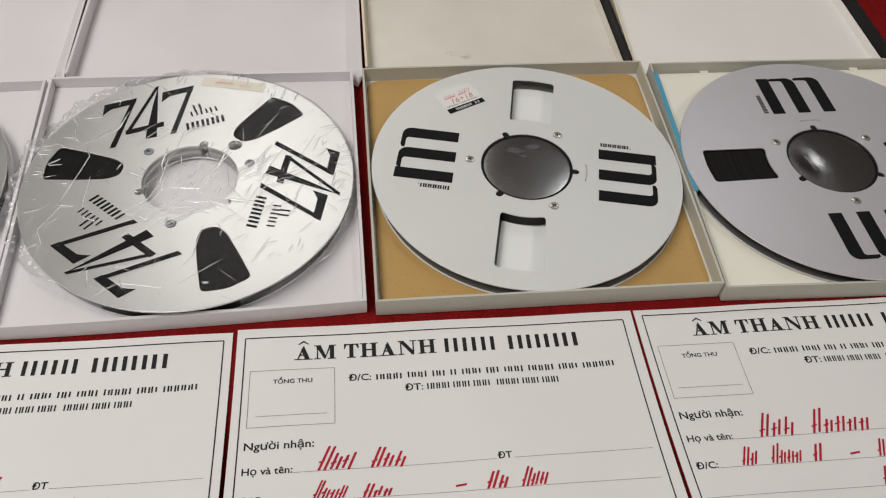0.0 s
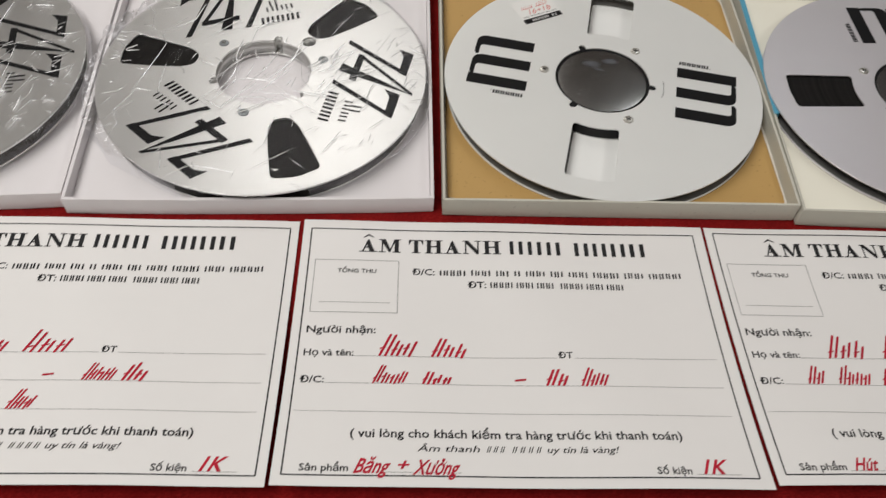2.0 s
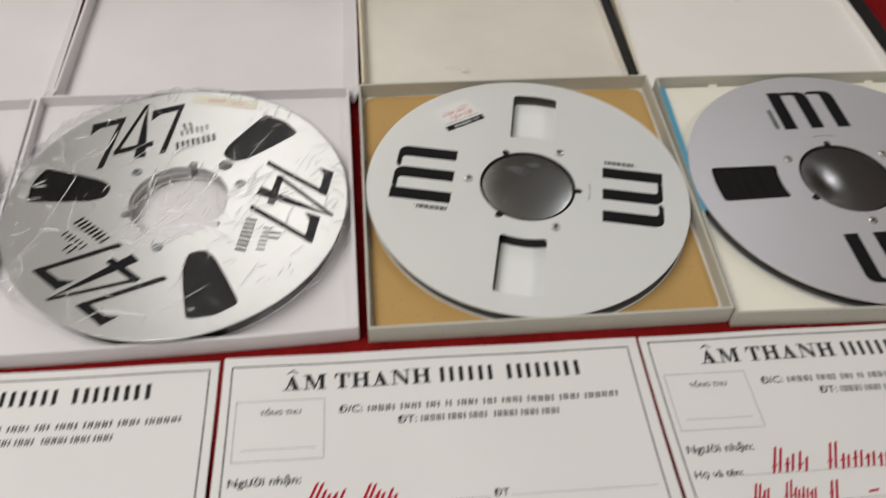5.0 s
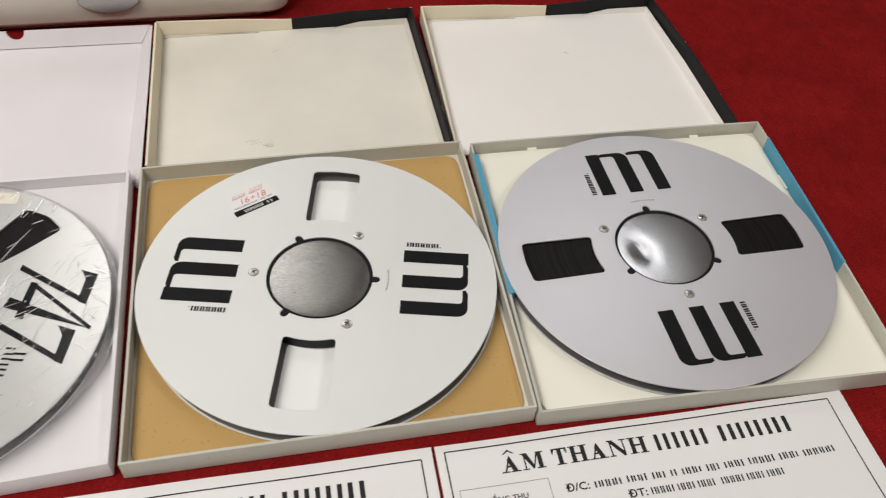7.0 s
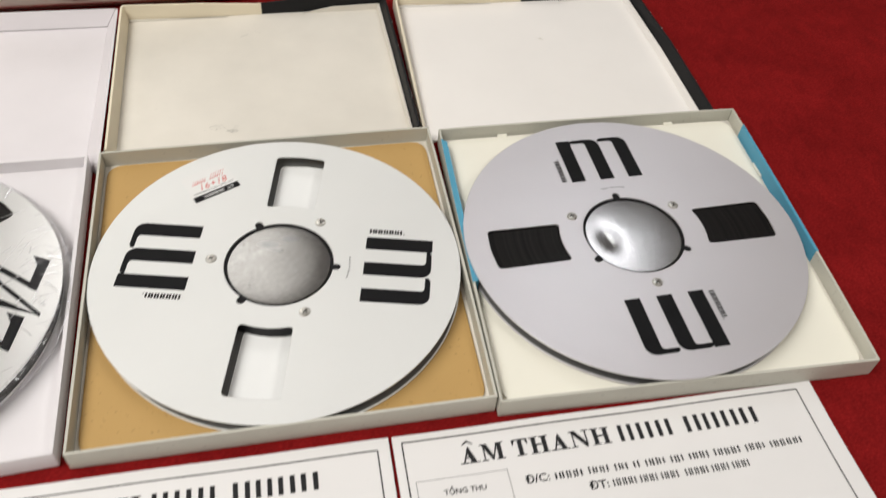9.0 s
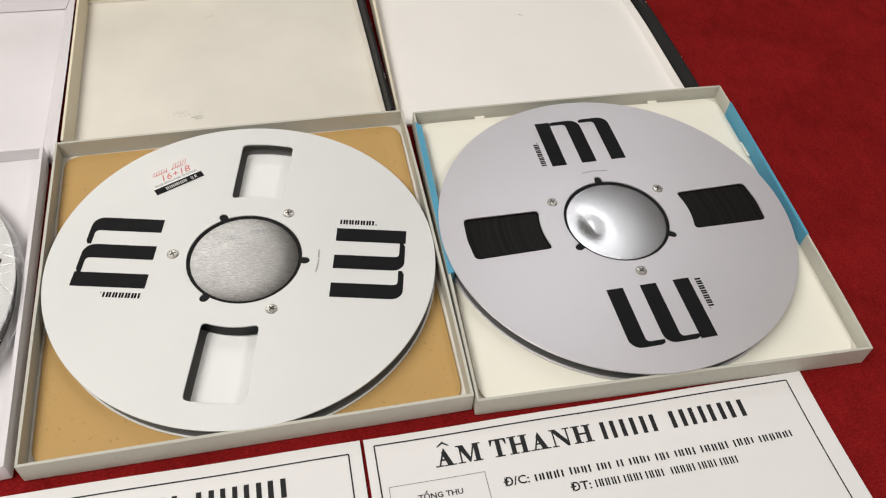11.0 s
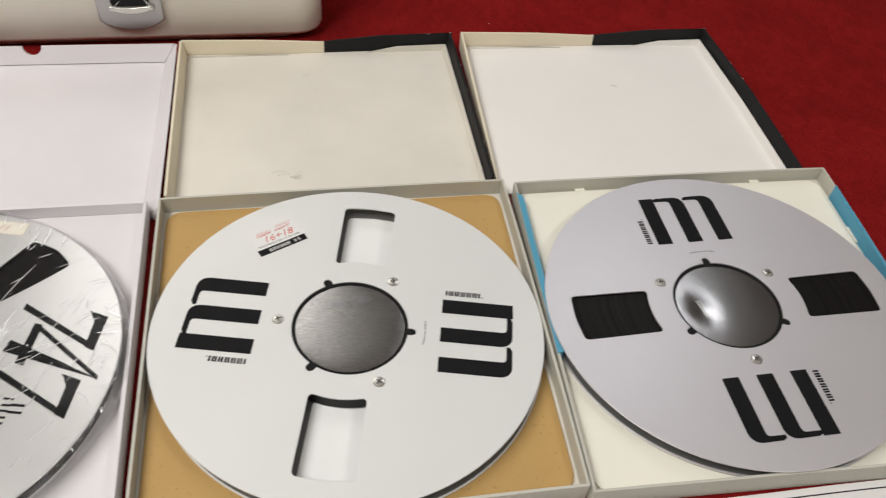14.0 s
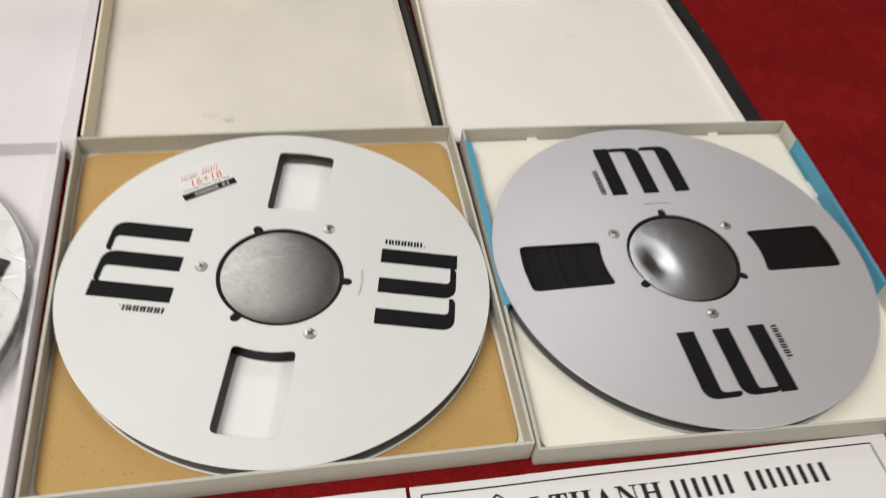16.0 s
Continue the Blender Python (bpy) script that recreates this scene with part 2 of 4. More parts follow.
def thing(name, m, label, category, group="", kind=""):
    ob = new(name)
    ob.empty_display_size = 0.02
    ob.matrix_world = m
    return tagged(ob, label, category, group, kind)


def bm_box(x0, x1, y0, y1, z0, z1, bevel=0.0006, bm=None, seg=1):
    bm = bm or bmesh.new()
    m = pose((x0 + x1) / 2, (y0 + y1) / 2, (z0 + z1) / 2) @ Matrix.Diagonal((x1 - x0, y1 - y0, z1 - z0, 1))
    made = bmesh.ops.create_cube(bm, size=1, matrix=m)
    if bevel:
        edges = {e for v in made["verts"] for e in v.link_edges}
        bmesh.ops.bevel(bm, geom=list(edges), offset=bevel, segments=seg, affect="EDGES", profile=0.5)
    return bm


def shape_mesh(name, loops, z0, z1, bevel=0.0):
    """A plate with the outline loops[0] and holes loops[1:], from z0 to z1; z0 == z1 gives a sheet."""
    curve = bpy.data.curves.new(name, "CURVE")
    curve.dimensions, curve.fill_mode = "2D", "BOTH"
    for loop in loops:
        s = curve.splines.new("POLY")
        s.points.add(len(loop) - 1)
        for p, (x, y) in zip(s.points, loop):
            p.co = (x, y, 0, 1)
        s.use_cyclic_u = True
    if z1 > z0:
        curve.extrude = (z1 - z0) / 2 - bevel
        if bevel:
            curve.bevel_depth, curve.bevel_resolution, curve.offset = bevel, 1, -bevel
    return curve_to_mesh(curve, name, (z0 + z1) / 2)


def curve_to_mesh(curve, name, lift=0.0):
    ob = bpy.data.objects.new(name, curve)
    scene.collection.objects.link(ob)
    bpy.context.view_layer.update()
    mesh = bpy.data.meshes.new_from_object(ob.evaluated_get(bpy.context.evaluated_depsgraph_get()))
    bpy.data.objects.remove(ob)
    bpy.data.curves.remove(curve)
    mesh.name = name
    bm = bmesh.new()
    bm.from_mesh(mesh)
    bmesh.ops.remove_doubles(bm, verts=bm.verts, dist=2e-6)
    bm.to_mesh(mesh)
    bm.free()
    if lift:
        mesh.transform(pose(0, 0, lift))
    return mesh


def sheet_from(faces, f=None):
    """A mesh of flat polygons (lists of x, y), each point lifted by f(x, y)."""
    verts, polys = [], []
    for face in faces:
        polys.append(range(len(verts), len(verts) + len(face)))
        verts += [(x, y, f(x, y) if f else 0.0) for x, y in face]
    mesh = bpy.data.meshes.new("sheet")
    mesh.from_pydata(verts, [], [list(p) for p in polys])
    return mesh


def lettering(body, x0, x1, base, cap, f=None, lean=0.0, bold=0.0):
    """Text from x0 to x1 on a base line, with capitals of the height cap, as a mesh; f lifts its points."""
    curve = bpy.data.curves.new("text", "FONT")
    curve.body, curve.size, curve.offset, curve.resolution_u = body, 1.0, bold, 2
    curve.fill_mode = "FRONT"
    mesh = curve_to_mesh(curve, "text")
    co = np.array([v.co[:] for v in mesh.vertices])
    k = (x1 - x0) / (co[:, 0].max() - co[:, 0].min())
    x = x0 + (co[:, 0] - co[:, 0].min()) * k
    y = base + co[:, 1] * cap / 0.69
    x = x + (y - base) * lean
    for v, a, b in zip(mesh.vertices, x, y):
        v.co = (a, b, f(a, b) if f else 0.0)
    return mesh


def arc(r, a0, a1, n, cx=0.0, cy=0.0):
    return [(cx + r * math.cos(radians(a0 + (a1 - a0) * k / n)), cy + r * math.sin(radians(a0 + (a1 - a0) * k / n))) for k in range(n + 1)]


def rounded(points, radius, n=4):
    """A closed outline with its corners rounded."""
    out = []
    count = len(points)
    for k, p in enumerate(points):
        a, b = Vector(points[k - 1]), Vector(points[(k + 1) % count])
        p = Vector(p)
        ra = min(radius, (a - p).length * 0.45)
        u, v = (a - p).normalized() * ra, (b - p).normalized() * ra
        for i in range(n + 1):
            s = i / n
            out.append(tuple(((1 - s) ** 2 * (p + u) + 2 * s * (1 - s) * p + s * s * (p + v))[:]))
    return out


def turned(points, degrees):
    c, s = math.cos(radians(degrees)), math.sin(radians(degrees))
    return [(x * c - y * s, x * s + y * c) for x, y in points]


def ring_mesh(profile, seg=96):
    """A body turned about z from a profile of (radius, height)."""
    bm = bmesh.new()
    rings = []
    for r, z in profile:
        rings.append([bm.verts.new((x, y, z)) for x, y in arc(r, 0, 360 - 360 / seg, seg - 1)] if r > 1e-6 else [bm.verts.new((0, 0, z))])
    for a, b in zip(rings, rings[1:]):
        for k in range(seg):
            j = (k + 1) % seg
            quad = [a[k % len(a)], a[j % len(a)], b[j % len(b)], b[k % len(b)]]
            quad = list(dict.fromkeys(quad))
            if len(quad) > 2:
                bm.faces.new(quad)
    for face in bm.faces:
        face.smooth = True
    bmesh.ops.recalc_face_normals(bm, faces=bm.faces)
    for e in bm.edges:
        if len(e.link_faces) == 2 and e.calc_face_angle(0) > 0.5:
            e.smooth = False
    return bm


# ---------------------------------------------------------------- the room
def room():
    # Unseen grey floor, added so that less red light bounces from below.
    floor = part("floor", bm_box(-2.6, 3.0, -2.4, 3.4, -0.08, -0.006, 0), FLOOR_GREY, None)
    tagged(floor, "unseen grey floor round the red felt, added to cut red bounce", "floor", "", "structure")
    felt = part("carpet", bm_box(-1.10, 1.15, -0.75, 1.35, -0.006, 0.0, 0.002), RED_FELT, None)
    tagged(felt, "deep red felt carpet with short matted pile", "carpet", "", "structure")
    # Unseen walls and ceiling, added to close the place; dull colours keep reflections dark.
    for name, box in (("wall_south", (-2.7, 3.1, -2.5, -2.4)), ("wall_north", (-2.7, 3.1, 3.4, 3.5)),
                      ("wall_west", (-2.7, -2.6, -2.4, 3.4)), ("wall_east", (3.0, 3.1, -2.4, 3.4))):
        w = part(name, bm_box(*box, -0.08, 2.4, 0), WALL_PAINT, None)
        tagged(w, "unseen plain wall, dull brown grey to darken reflections", "wall", "", "structure")
    c = part("ceiling", bm_box(-2.7, 3.1, -2.5, 3.5, 2.4, 2.5, 0), CEILING_PAINT, None)
    tagged(c, "unseen plain ceiling added to close the room", "ceiling", "", "structure")


room()


# ---------------------------------------------------------------- tape boxes
WALL = 0.0030


def prism(points, z0, z1, bevel=0.0006):
    """An upright body over a plan; z1 may be one height or one for each corner."""
    tops = z1 if isinstance(z1, (list, tuple)) else [z1] * len(points)
    bm = bmesh.new()
    low = [bm.verts.new((x, y, z0)) for x, y in points]
    high = [bm.verts.new((x, y, z)) for (x, y), z in zip(points, tops)]
    bm.faces.new(low[::-1])
    bm.faces.new(high)
    for k in range(len(points)):
        j = (k + 1) % len(points)
        bm.faces.new((low[k], low[j], high[j], high[k]))
    if bevel:
        bmesh.ops.bevel(bm, geom=list(bm.edges), offset=bevel, segments=2, affect="EDGES", profile=0.5)
    return bm


def inside(quad, d):
    """A four-sided outline drawn in by d on all sides."""
    out = []
    for k in range(4):
        p, a, b = Vector(quad[k]), Vector(quad[k - 1]), Vector(quad[(k + 1) % 4])
        u, v = (a - p).normalized(), (b - p).normalized()
        out.append(tuple((p + (u + v) * d)[:]))
    return out


def between(a, b, s):
    return (a[0] + (b[0] - a[0]) * s, a[1] + (b[1] - a[1]) * s)


def along(quad, k, s, bow):
    """A point on side k of an outline, s of the way along it, the side bowed outwards by bow."""
    (x0, y0), (x1, y1) = quad[k], quad[(k + 1) % 4]
    n = Vector((y1 - y0, x0 - x1)).normalized() * bow * 4 * s * (1 - s)
    return (x0 + (x1 - x0) * s + n.x, y0 + (y1 - y0) * s + n.y)


def wall_piece(quad, inn, heights, k, s0, s1, bow, z0, lift=0.0, bevel=0.0005, count=10):
    """A stretch of one bowed wall between an outer and an inner outline."""
    steps = [s0 + (s1 - s0) * i / count for i in range(count + 1)]
    j = (k + 1) % 4
    rise = [heights[k] + (heights[j] - heights[k]) * s + lift for s in steps]
    points = [along(quad, k, s, bow) for s in steps] + [along(inn, k, s, bow) for s in steps[::-1]]
    return prism(points, z0, rise + rise[::-1], bevel)


def tray(at, quad, heights, skin, label, floor_z, floor_material, insert="", strips=(), wall=WALL, bows=(0, 0, 0, 0), well=()):
    """An open tray of folded card, a little out of square; quad: its corners from front left, anticlockwise."""
    box = thing("tape_box", pose(*at, 0), label, "box", "tape boxes")
    quad = [(x - at[0], y - at[1]) for x, y in quad]
    inn = inside(quad, wall)
    plan = lambda d: [along(inside(quad, d), k, i / 10, bows[k]) for k in range(4) for i in range(10)]
    part("base", prism(plan(wall * 0.6), 0.0, 0.0045, 0), skin, box)
    for k, side in enumerate(("front_wall", "right_wall", "back_wall", "left_wall")):
        part(side, wall_piece(quad, inn, heights, k, 0, 1, bows[k], 0.0010), skin, box)
    if insert:
        part("liner", prism(plan(wall + 0.0003), 0.0044, floor_z - 0.002, 0), OFF_WHITE, box, "off-white card liner")
        cut = arc(0.1310, 0, 357, 119, well[0] - at[0], well[1] - at[1])
        mesh = shape_mesh("insert", [rounded(inside(quad, wall + 0.0024), 0.014, 6), cut], floor_z - 0.0019, floor_z, 0.0004)
        mesh_ob("insert", mesh, floor_material, box, insert)
    else:
        part("liner", prism(plan(wall + 0.0003), 0.0044, floor_z, 0), floor_material, box)
    for k, s0, s1, thick in strips:
        under = inside(quad, wall + thick)
        part("strip", wall_piece(inn, under, heights, k, s0, s1, bows[k], 0.006, 0.0005, 0), BLUE_PAPER, box, "blue paper strip")
        part("strip", wall_piece(quad, inn, heights, k, s0, s1, bows[k], 0.0200, 0.0005, 0), BLUE_PAPER, box, "blue paper strip")
    return box


INSERT_B, INSERT_C, FLOOR_A, REST_A = 0.0068, 0.0088, 0.0065, 0.0088
tray((-0.002, 0.004), ((-0.1333, -0.1343), (0.1366, -0.1298), (0.1344, 0.1432), (-0.1379, 0.1383)), (0.0192, 0.0192, 0.0192, 0.0192), GREY_CARD,
     "grey-green card tape box with tan insert, open", INSERT_B, TAN_INSERT, "tan card insert with rounded corners",
     wall=0.0019, bows=(0.0, 0.0008, 0.0006, 0.0), well=(0.0007, 0.0020))
box_c = tray((0.276, 0.002), ((0.1376, -0.1342), (0.4112, -0.1369), (0.4184, 0.1407), (0.1424, 0.1392)), (0.0192, 0.0192, 0.0192, 0.0192), GREY_CARD,
     "grey-green card tape box with cream insert and blue strips", INSERT_C, CREAM_INSERT, "cream card insert",
     ((1, 0.365, 0.915, 0.0005), (3, 0.05, 0.63, 0.0030)), wall=0.0018, bows=(0.0, 0.0010, 0.0008, 0.0006), well=(0.2732, -0.0029))
for x, y, w, d in ((0.200, 0.1372, 0.0085, 0.0022), (0.356, 0.1376, 0.0085, 0.0022), (0.4138, 0.070, 0.0020, 0.0085)):
    part("insert_tab", bm_box(x - 0.276 - w / 2, x - 0.276 + w / 2, y - 0.002 - d, y - 0.002 + d, INSERT_C - 0.001, INSERT_C + 0.0004, 0.0003), CREAM_INSERT, box_c)
white_box = tray((-0.282, -0.001), ((-0.4107, -0.1426), (-0.1398, -0.1312), (-0.1470, 0.1384), (-0.4236, 0.1350)), (0.0170, 0.0170, 0.0170, 0.0170), WHITE_CARD,
                 "glossy white card tape box, open on the carpet", FLOOR_A, WHITE_CARD, wall=0.0026, bows=(0.0015, 0.0, 0.0, 0.0))
copy_thing(white_box, pose(-0.5575, -0.0105, 0, 0, 0, 1.6))


def loft(sections, z0, bevel=0.0005):
    """A leaning wall through cross-sections (y, foot, head, thickness, height), along y."""
    bm = bmesh.new()
    rows = [[bm.verts.new(c) for c in ((foot - thick, y, z0), (foot, y, z0), (head, y, high), (head - thick, y, high))] for y, foot, head, thick, high in sections]
    bm.faces.new(rows[0])
    bm.faces.new(rows[-1][::-1])
    for r, q in zip(rows, rows[1:]):
        for k in range(4):
            j = (k + 1) % 4
            bm.faces.new((r[k], q[k], q[j], r[j]))
    bmesh.ops.recalc_face_normals(bm, faces=bm.faces)
    sharp = [e for e in bm.edges if len(e.link_faces) == 2 and e.calc_face_angle(0) > 0.5]
    bmesh.ops.bevel(bm, geom=sharp, offset=bevel, segments=2, affect="EDGES", profile=0.5)
    return bm


def white_lid(m):
    """A shallow white lid lying open, its far and right walls splayed, with a thumb notch in the far one."""
    lid = thing("box_lid", m, "white card box lid lying open behind its box", "lid", "box lids")
    w, foot, d, h = 0.1365, 0.1225, 0.2040, 0.017
    part("panel", bm_box(-w, foot, 0, d, 0.0, 0.002, 0.0004), WHITE_LID, lid)
    part("side_wall", bm_box(-w, -w + 0.003, 0, d, 0.002, h, 0.0006), WHITE_LID, lid)
    part("side_wall", loft([(-0.0085, 0.1340, 0.1385, 0.0024, h - 0.003), (-0.0015, foot + 0.0060, 0.1385, 0.0026, h), (0.012, foot + 0.0022, 0.1382, 0.0026, h), (d * 0.5, foot + 0.0020, 0.1372, 0.0026, h), (d + 0.0060, foot + 0.0016, 0.1352, 0.0026, h)], 0.0010), WHITE_LID, lid)
    outline = [(-w + 0.003, 0.0), (foot, 0.0), (foot + 0.0105, h)] + arc(0.0085, 0, -180, 12, 0.0060, h)[:] + [(-w + 0.003, h)]
    mesh = shape_mesh("far_wall", [outline], 0.0, 0.003, 0.0004)
    mesh.transform(pose(0, d, 0.0018, 66, 0, 0))
    mesh_ob("far_wall", mesh, WHITE_LID, lid)
    return lid


first_lid = white_lid(pose(-0.2758, 0.1410, 0, 0, 0, 0.0))
copy_thing(first_lid, pose(-0.5505, 0.1450, 0, 0, 0, 0.3))


def dark_lid(m, lining, left, foot, head, depth, label, near):
    """A lid covered half in cream and half in black paper, its inside lined in white; foot, head: the right wall's lines."""
    lid = thing("box_lid", m, label, "lid", "box lids")
    d, h = depth, 0.0185
    part("panel", prism([(left, 0), (foot[0], 0), (foot[1], d / 2), (foot[2], d), (left, d)], 0.0, 0.002, 0.0004), lining, lid)
    tip = 11 if near > 0.012 else 0
    side = prism([(0.0, 0), (0.0024, 0), (0.0024, d), (0.0, d)], 0.002, [near, near, h, h], 0.0005)
    side = part("side_wall", side, CREAM_CARD, lid, "cream paper side wall")
    side.matrix_basis = pose(left + 0.0002 * tip, 0, 0) @ pose(0, 0, 0, 0, -tip, 0)
    ys = (0.0, d / 2, d)
    part("side_wall", loft([(y, a, b, 0.0024, h) for y, a, b in zip(ys, foot, head)], 0.002), BLACK_PAPER, lid, "black paper side wall")
    part("lining_strip", loft([(min(y, d - 0.003), a - 0.0032, a - 0.0032 + (b - a) * 0.4, 0.0016, 0.0085) for y, a, b in zip(ys, foot, head)], 0.002, 0.0003), lining, lid, "white lining strip")
    cream = [(left + 0.0028, 0.002), (0.004, 0.002), (0.004, 0.0135), (0.0, 0.0132), (-0.055, 0.0165), (left + 0.0004, h)]
    black = [(0.004, 0.002), (foot[2] + 0.0004, 0.002), (head[2] + 0.0006, h), (0.06, 0.0180), (0.004, 0.0135)]
    for piece, mat, note in ((cream, CREAM_CARD, "cream paper flap"), (black, BLACK_PAPER, "black paper flap with worn edge")):
        mesh = shape_mesh("far_wall", [piece], 0.0, 0.0022, 0.0003)
        mesh.transform(pose(0, d, 0, 84, 0, 0))
        mesh_ob("far_wall", mesh, mat, lid, note)
    end = foot[2] - 0.003
    for outline in ([(0.045, 0.002), (end, 0.002), (end, 0.0085), (0.075, 0.0075)], [(left + 0.003, 0.002), (-0.03, 0.002), (left + 0.003, 0.0045)]):
        gusset = shape_mesh("gusset", [outline], 0.0, 0.0012, 0.0)
        gusset.transform(pose(0, d - 0.0034, 0, 84, 0, 0))
        mesh_ob("gusset", gusset, lining, lid, "white folded gusset")
    rng = random.Random(5 if lining is OFF_WHITE else 9)
    for k in range(9):
        r = rng.uniform(0.0002, 0.00045)
        if k < 2:
            x, y, z = head[2] - 0.0006 - 0.0014 * k, d + 0.0012, h - 0.0003
        elif k < 4:
            x, y = rng.uniform(0.012, end - 0.01), d + 0.0008
            z = 0.0135 + (0.0045 * (x - 0.004) / 0.056 if x < 0.06 else 0.0045 + 0.0005 * (x - 0.06) / (end - 0.06)) - 0.0002
        else:
            u = rng.uniform(0.1, 0.95) * 2
            x = (head[0] + (head[1] - head[0]) * u if u < 1 else head[1] + (head[2] - head[1]) * (u - 1)) - 0.0004
            y, z = u * d / 2, h - 0.0003
        part("worn_chip", bm_box(x - r, x + r, y - r * rng.uniform(1, 3), y + r, z - r, z + 0.0004, 0.0002), OFF_WHITE, lid, "bare worn paper chip")
    return lid


def smudges(lid, spots, rng):
    """Soot-like scuffs on a lining: wide pale smears under a few small ragged flakes."""
    for step, (name, mat, big) in enumerate((("scuff", SOOT_PALE, 2.3), ("scuff", SOOT, 0.55))):
        faces = []
        for cx, cy, spread, count in spots:
            for _ in range(count):
                x, y = cx + rng.gauss(0, spread), cy + rng.gauss(0, spread * 0.4)
                r, k, a = rng.uniform(0.0003, 0.0011) * big, rng.uniform(1.2, 2.6), rng.uniform(-25, 35)
                loop = [(r * k * rng.uniform(0.6, 1) * math.cos(t), r * rng.uniform(0.5, 1) * math.sin(t)) for t in np.arange(0, 6.2, 0.7)]
                faces.append([(x + u, y + v) for u, v in turned(loop, a)])
        mesh = sheet_from(faces)
        for poly in mesh.polygons:
            for i in poly.vertices:
                mesh.vertices[i].co.z = 0.00205 + 0.00012 * step + 0.000002 * poly.index
        tagged(mesh_ob(name, mesh, mat, lid, "grey scuff marks"), kind="stuff")


lid_b = dark_lid(pose(-0.0035, 0.1440, 0, 0, 0, 1.1), OFF_WHITE, -0.1300, (0.1282, 0.1272, 0.1258), (0.1314, 0.1310, 0.1302), 0.2120, "stained white-lined box lid, cream and black outside, open", 0.0185)
smudges(lid_b, ((-0.040, 0.036, 0.007, 10), (-0.030, 0.031, 0.0025, 24), (-0.016, 0.178, 0.007, 2)), random.Random(3))
lid_c = dark_lid(pose(0.2655, 0.1430, 0, 0, 0, -0.2), CLEAN_WHITE, -0.1345, (0.1286, 0.1262, 0.1218), (0.1345, 0.1325, 0.1240), 0.2160, "clean white-lined box lid, cream and black outside, open", 0.0100)
smudges(lid_c, ((0.008, 0.145, 0.002, 3),), random.Random(4))


# ---------------------------------------------------------------- reels
R_REEL, R_LOWER = 0.1333, 0.1322
R_HOLE = 0.0385


def hole_with_notches(r, n_at, half=0.0030, deep=0.0055):
    """A centre hole with round-ended slots at the given angles."""
    pts = []
    ha = math.degrees(math.asin(half / r))
    angles = sorted(n_at)
    for k, a in enumerate(angles):
        c = (r + deep - half)
        tip = arc(half, -90, 90, 6)
        pts += turned([(r * math.cos(radians(ha)), -half)] + [(c + x, y) for x, y in tip] + [(r * math.cos(radians(ha)), half)], a)
        nxt = angles[(k + 1) % len(angles)] + (360 if k == len(angles) - 1 else 0)
        pts += arc(r, a + ha + 1.5, nxt - ha - 1.5, 28)
    return pts


def screw(parent, r, a, z, steel=None):
    x, y = r * math.cos(radians(a)), r * math.sin(radians(a))
    bm = ring_mesh([(0.0, 0.0010), (0.0027, 0.00095), (0.0037, 0.0007), (0.0042, 0.0)], 24)
    s = part("screw", bm, steel or SCREW_STEEL, parent, "steel cross-head screw")
    s.location = (x, y, z)
    bm = bmesh.new()
    # Dark bars laid on the head, in place of the shade in its slot.
    bm_box(-0.0021, 0.0021, -0.00055, 0.00055, 0.00092, 0.00106, 0, bm)
    bm_box(-0.00055, 0.00055, -0.0021, 0.0021, 0.00093, 0.00107, 0, bm)
    bmesh.ops.rotate(bm, verts=bm.verts, matrix=Matrix.Rotation(radians(a * 1.7), 3, "Z"))
    part("cross_slot", bm, SLOT_SHADE, s)


def printed(parent, name, faces, z, angle=0, material=None, label=""):
    mesh = sheet_from([turned(f, angle) for f in faces])
    mesh.transform(pose(0, 0, z))
    return mesh_ob(name, mesh, material or INK, parent, label)


def name_bars(parent, faces, z, angle):
    """A small printed name as plain bars."""
    return tagged(printed(parent, "name_bar", faces, z, angle), kind="stuff")


def letter_bars(count, x0, x1, y0, y1, fill=0.62, lean=0.0, rng=None, wobble=0.0, stem=0.30):
    """Plain upright bars for a word that is not spelt out: two thin stems for each letter."""
    out, pitch = [], (x1 - x0) / count
    for k in range(count):
        for part_at in (0.0, 1.0):
            w = pitch * fill * stem
            a = x0 + pitch * (k + (1 - fill) / 2) + part_at * (pitch * fill - w)
            lo = y0 + (rng.uniform(-wobble, wobble) if rng else 0)
            hi = y1 + (rng.uniform(-wobble, wobble) if rng else 0)
            out.append([(a, lo), (a + w, lo), (a + w + (hi - lo) * lean, hi), (a + (hi - lo) * lean, hi)])
    return out


def striped_mark():
    """The big printed mark: three broad bars, joined at their outer ends by narrow bands."""
    mm = 0.001
    bars = [[(61.6, 18.7), (111.6, 18.7), (111.6, 30.8), (61.6, 30.8)]]
    for top, low, prev in ((6, -6.2, 19), (-18.8, -31, -6.2)):
        bars.append([(61.8, low), (103.4, low)] + arc(8, -90, 0, 5, 103.4, low + 8) + [(111.4, prev - 3), (109.9, prev), (107.4, prev), (107.4, top + 2.8)] + arc(2.8, 0, -90, 3, 104.6, top + 2.8) + [(61.8, top)])
    return [[(x * mm, y * mm) for x, y in b] for b in bars]


def wide_window(grow=0.0):
    """A window in a flange, about the +y axis: straight sides and an inner edge that follows the hub."""
    w, far, turn = 0.0195 + grow, 0.1136 + grow * 0.6, 18.6 + grow * 900
    inner = arc(0.0586 - grow * 0.6, 90 + turn, 90 - turn, 4)
    return rounded([(w, far), (0.0, far + 0.0017), (-w, far)] + inner, 0.0040, 4)


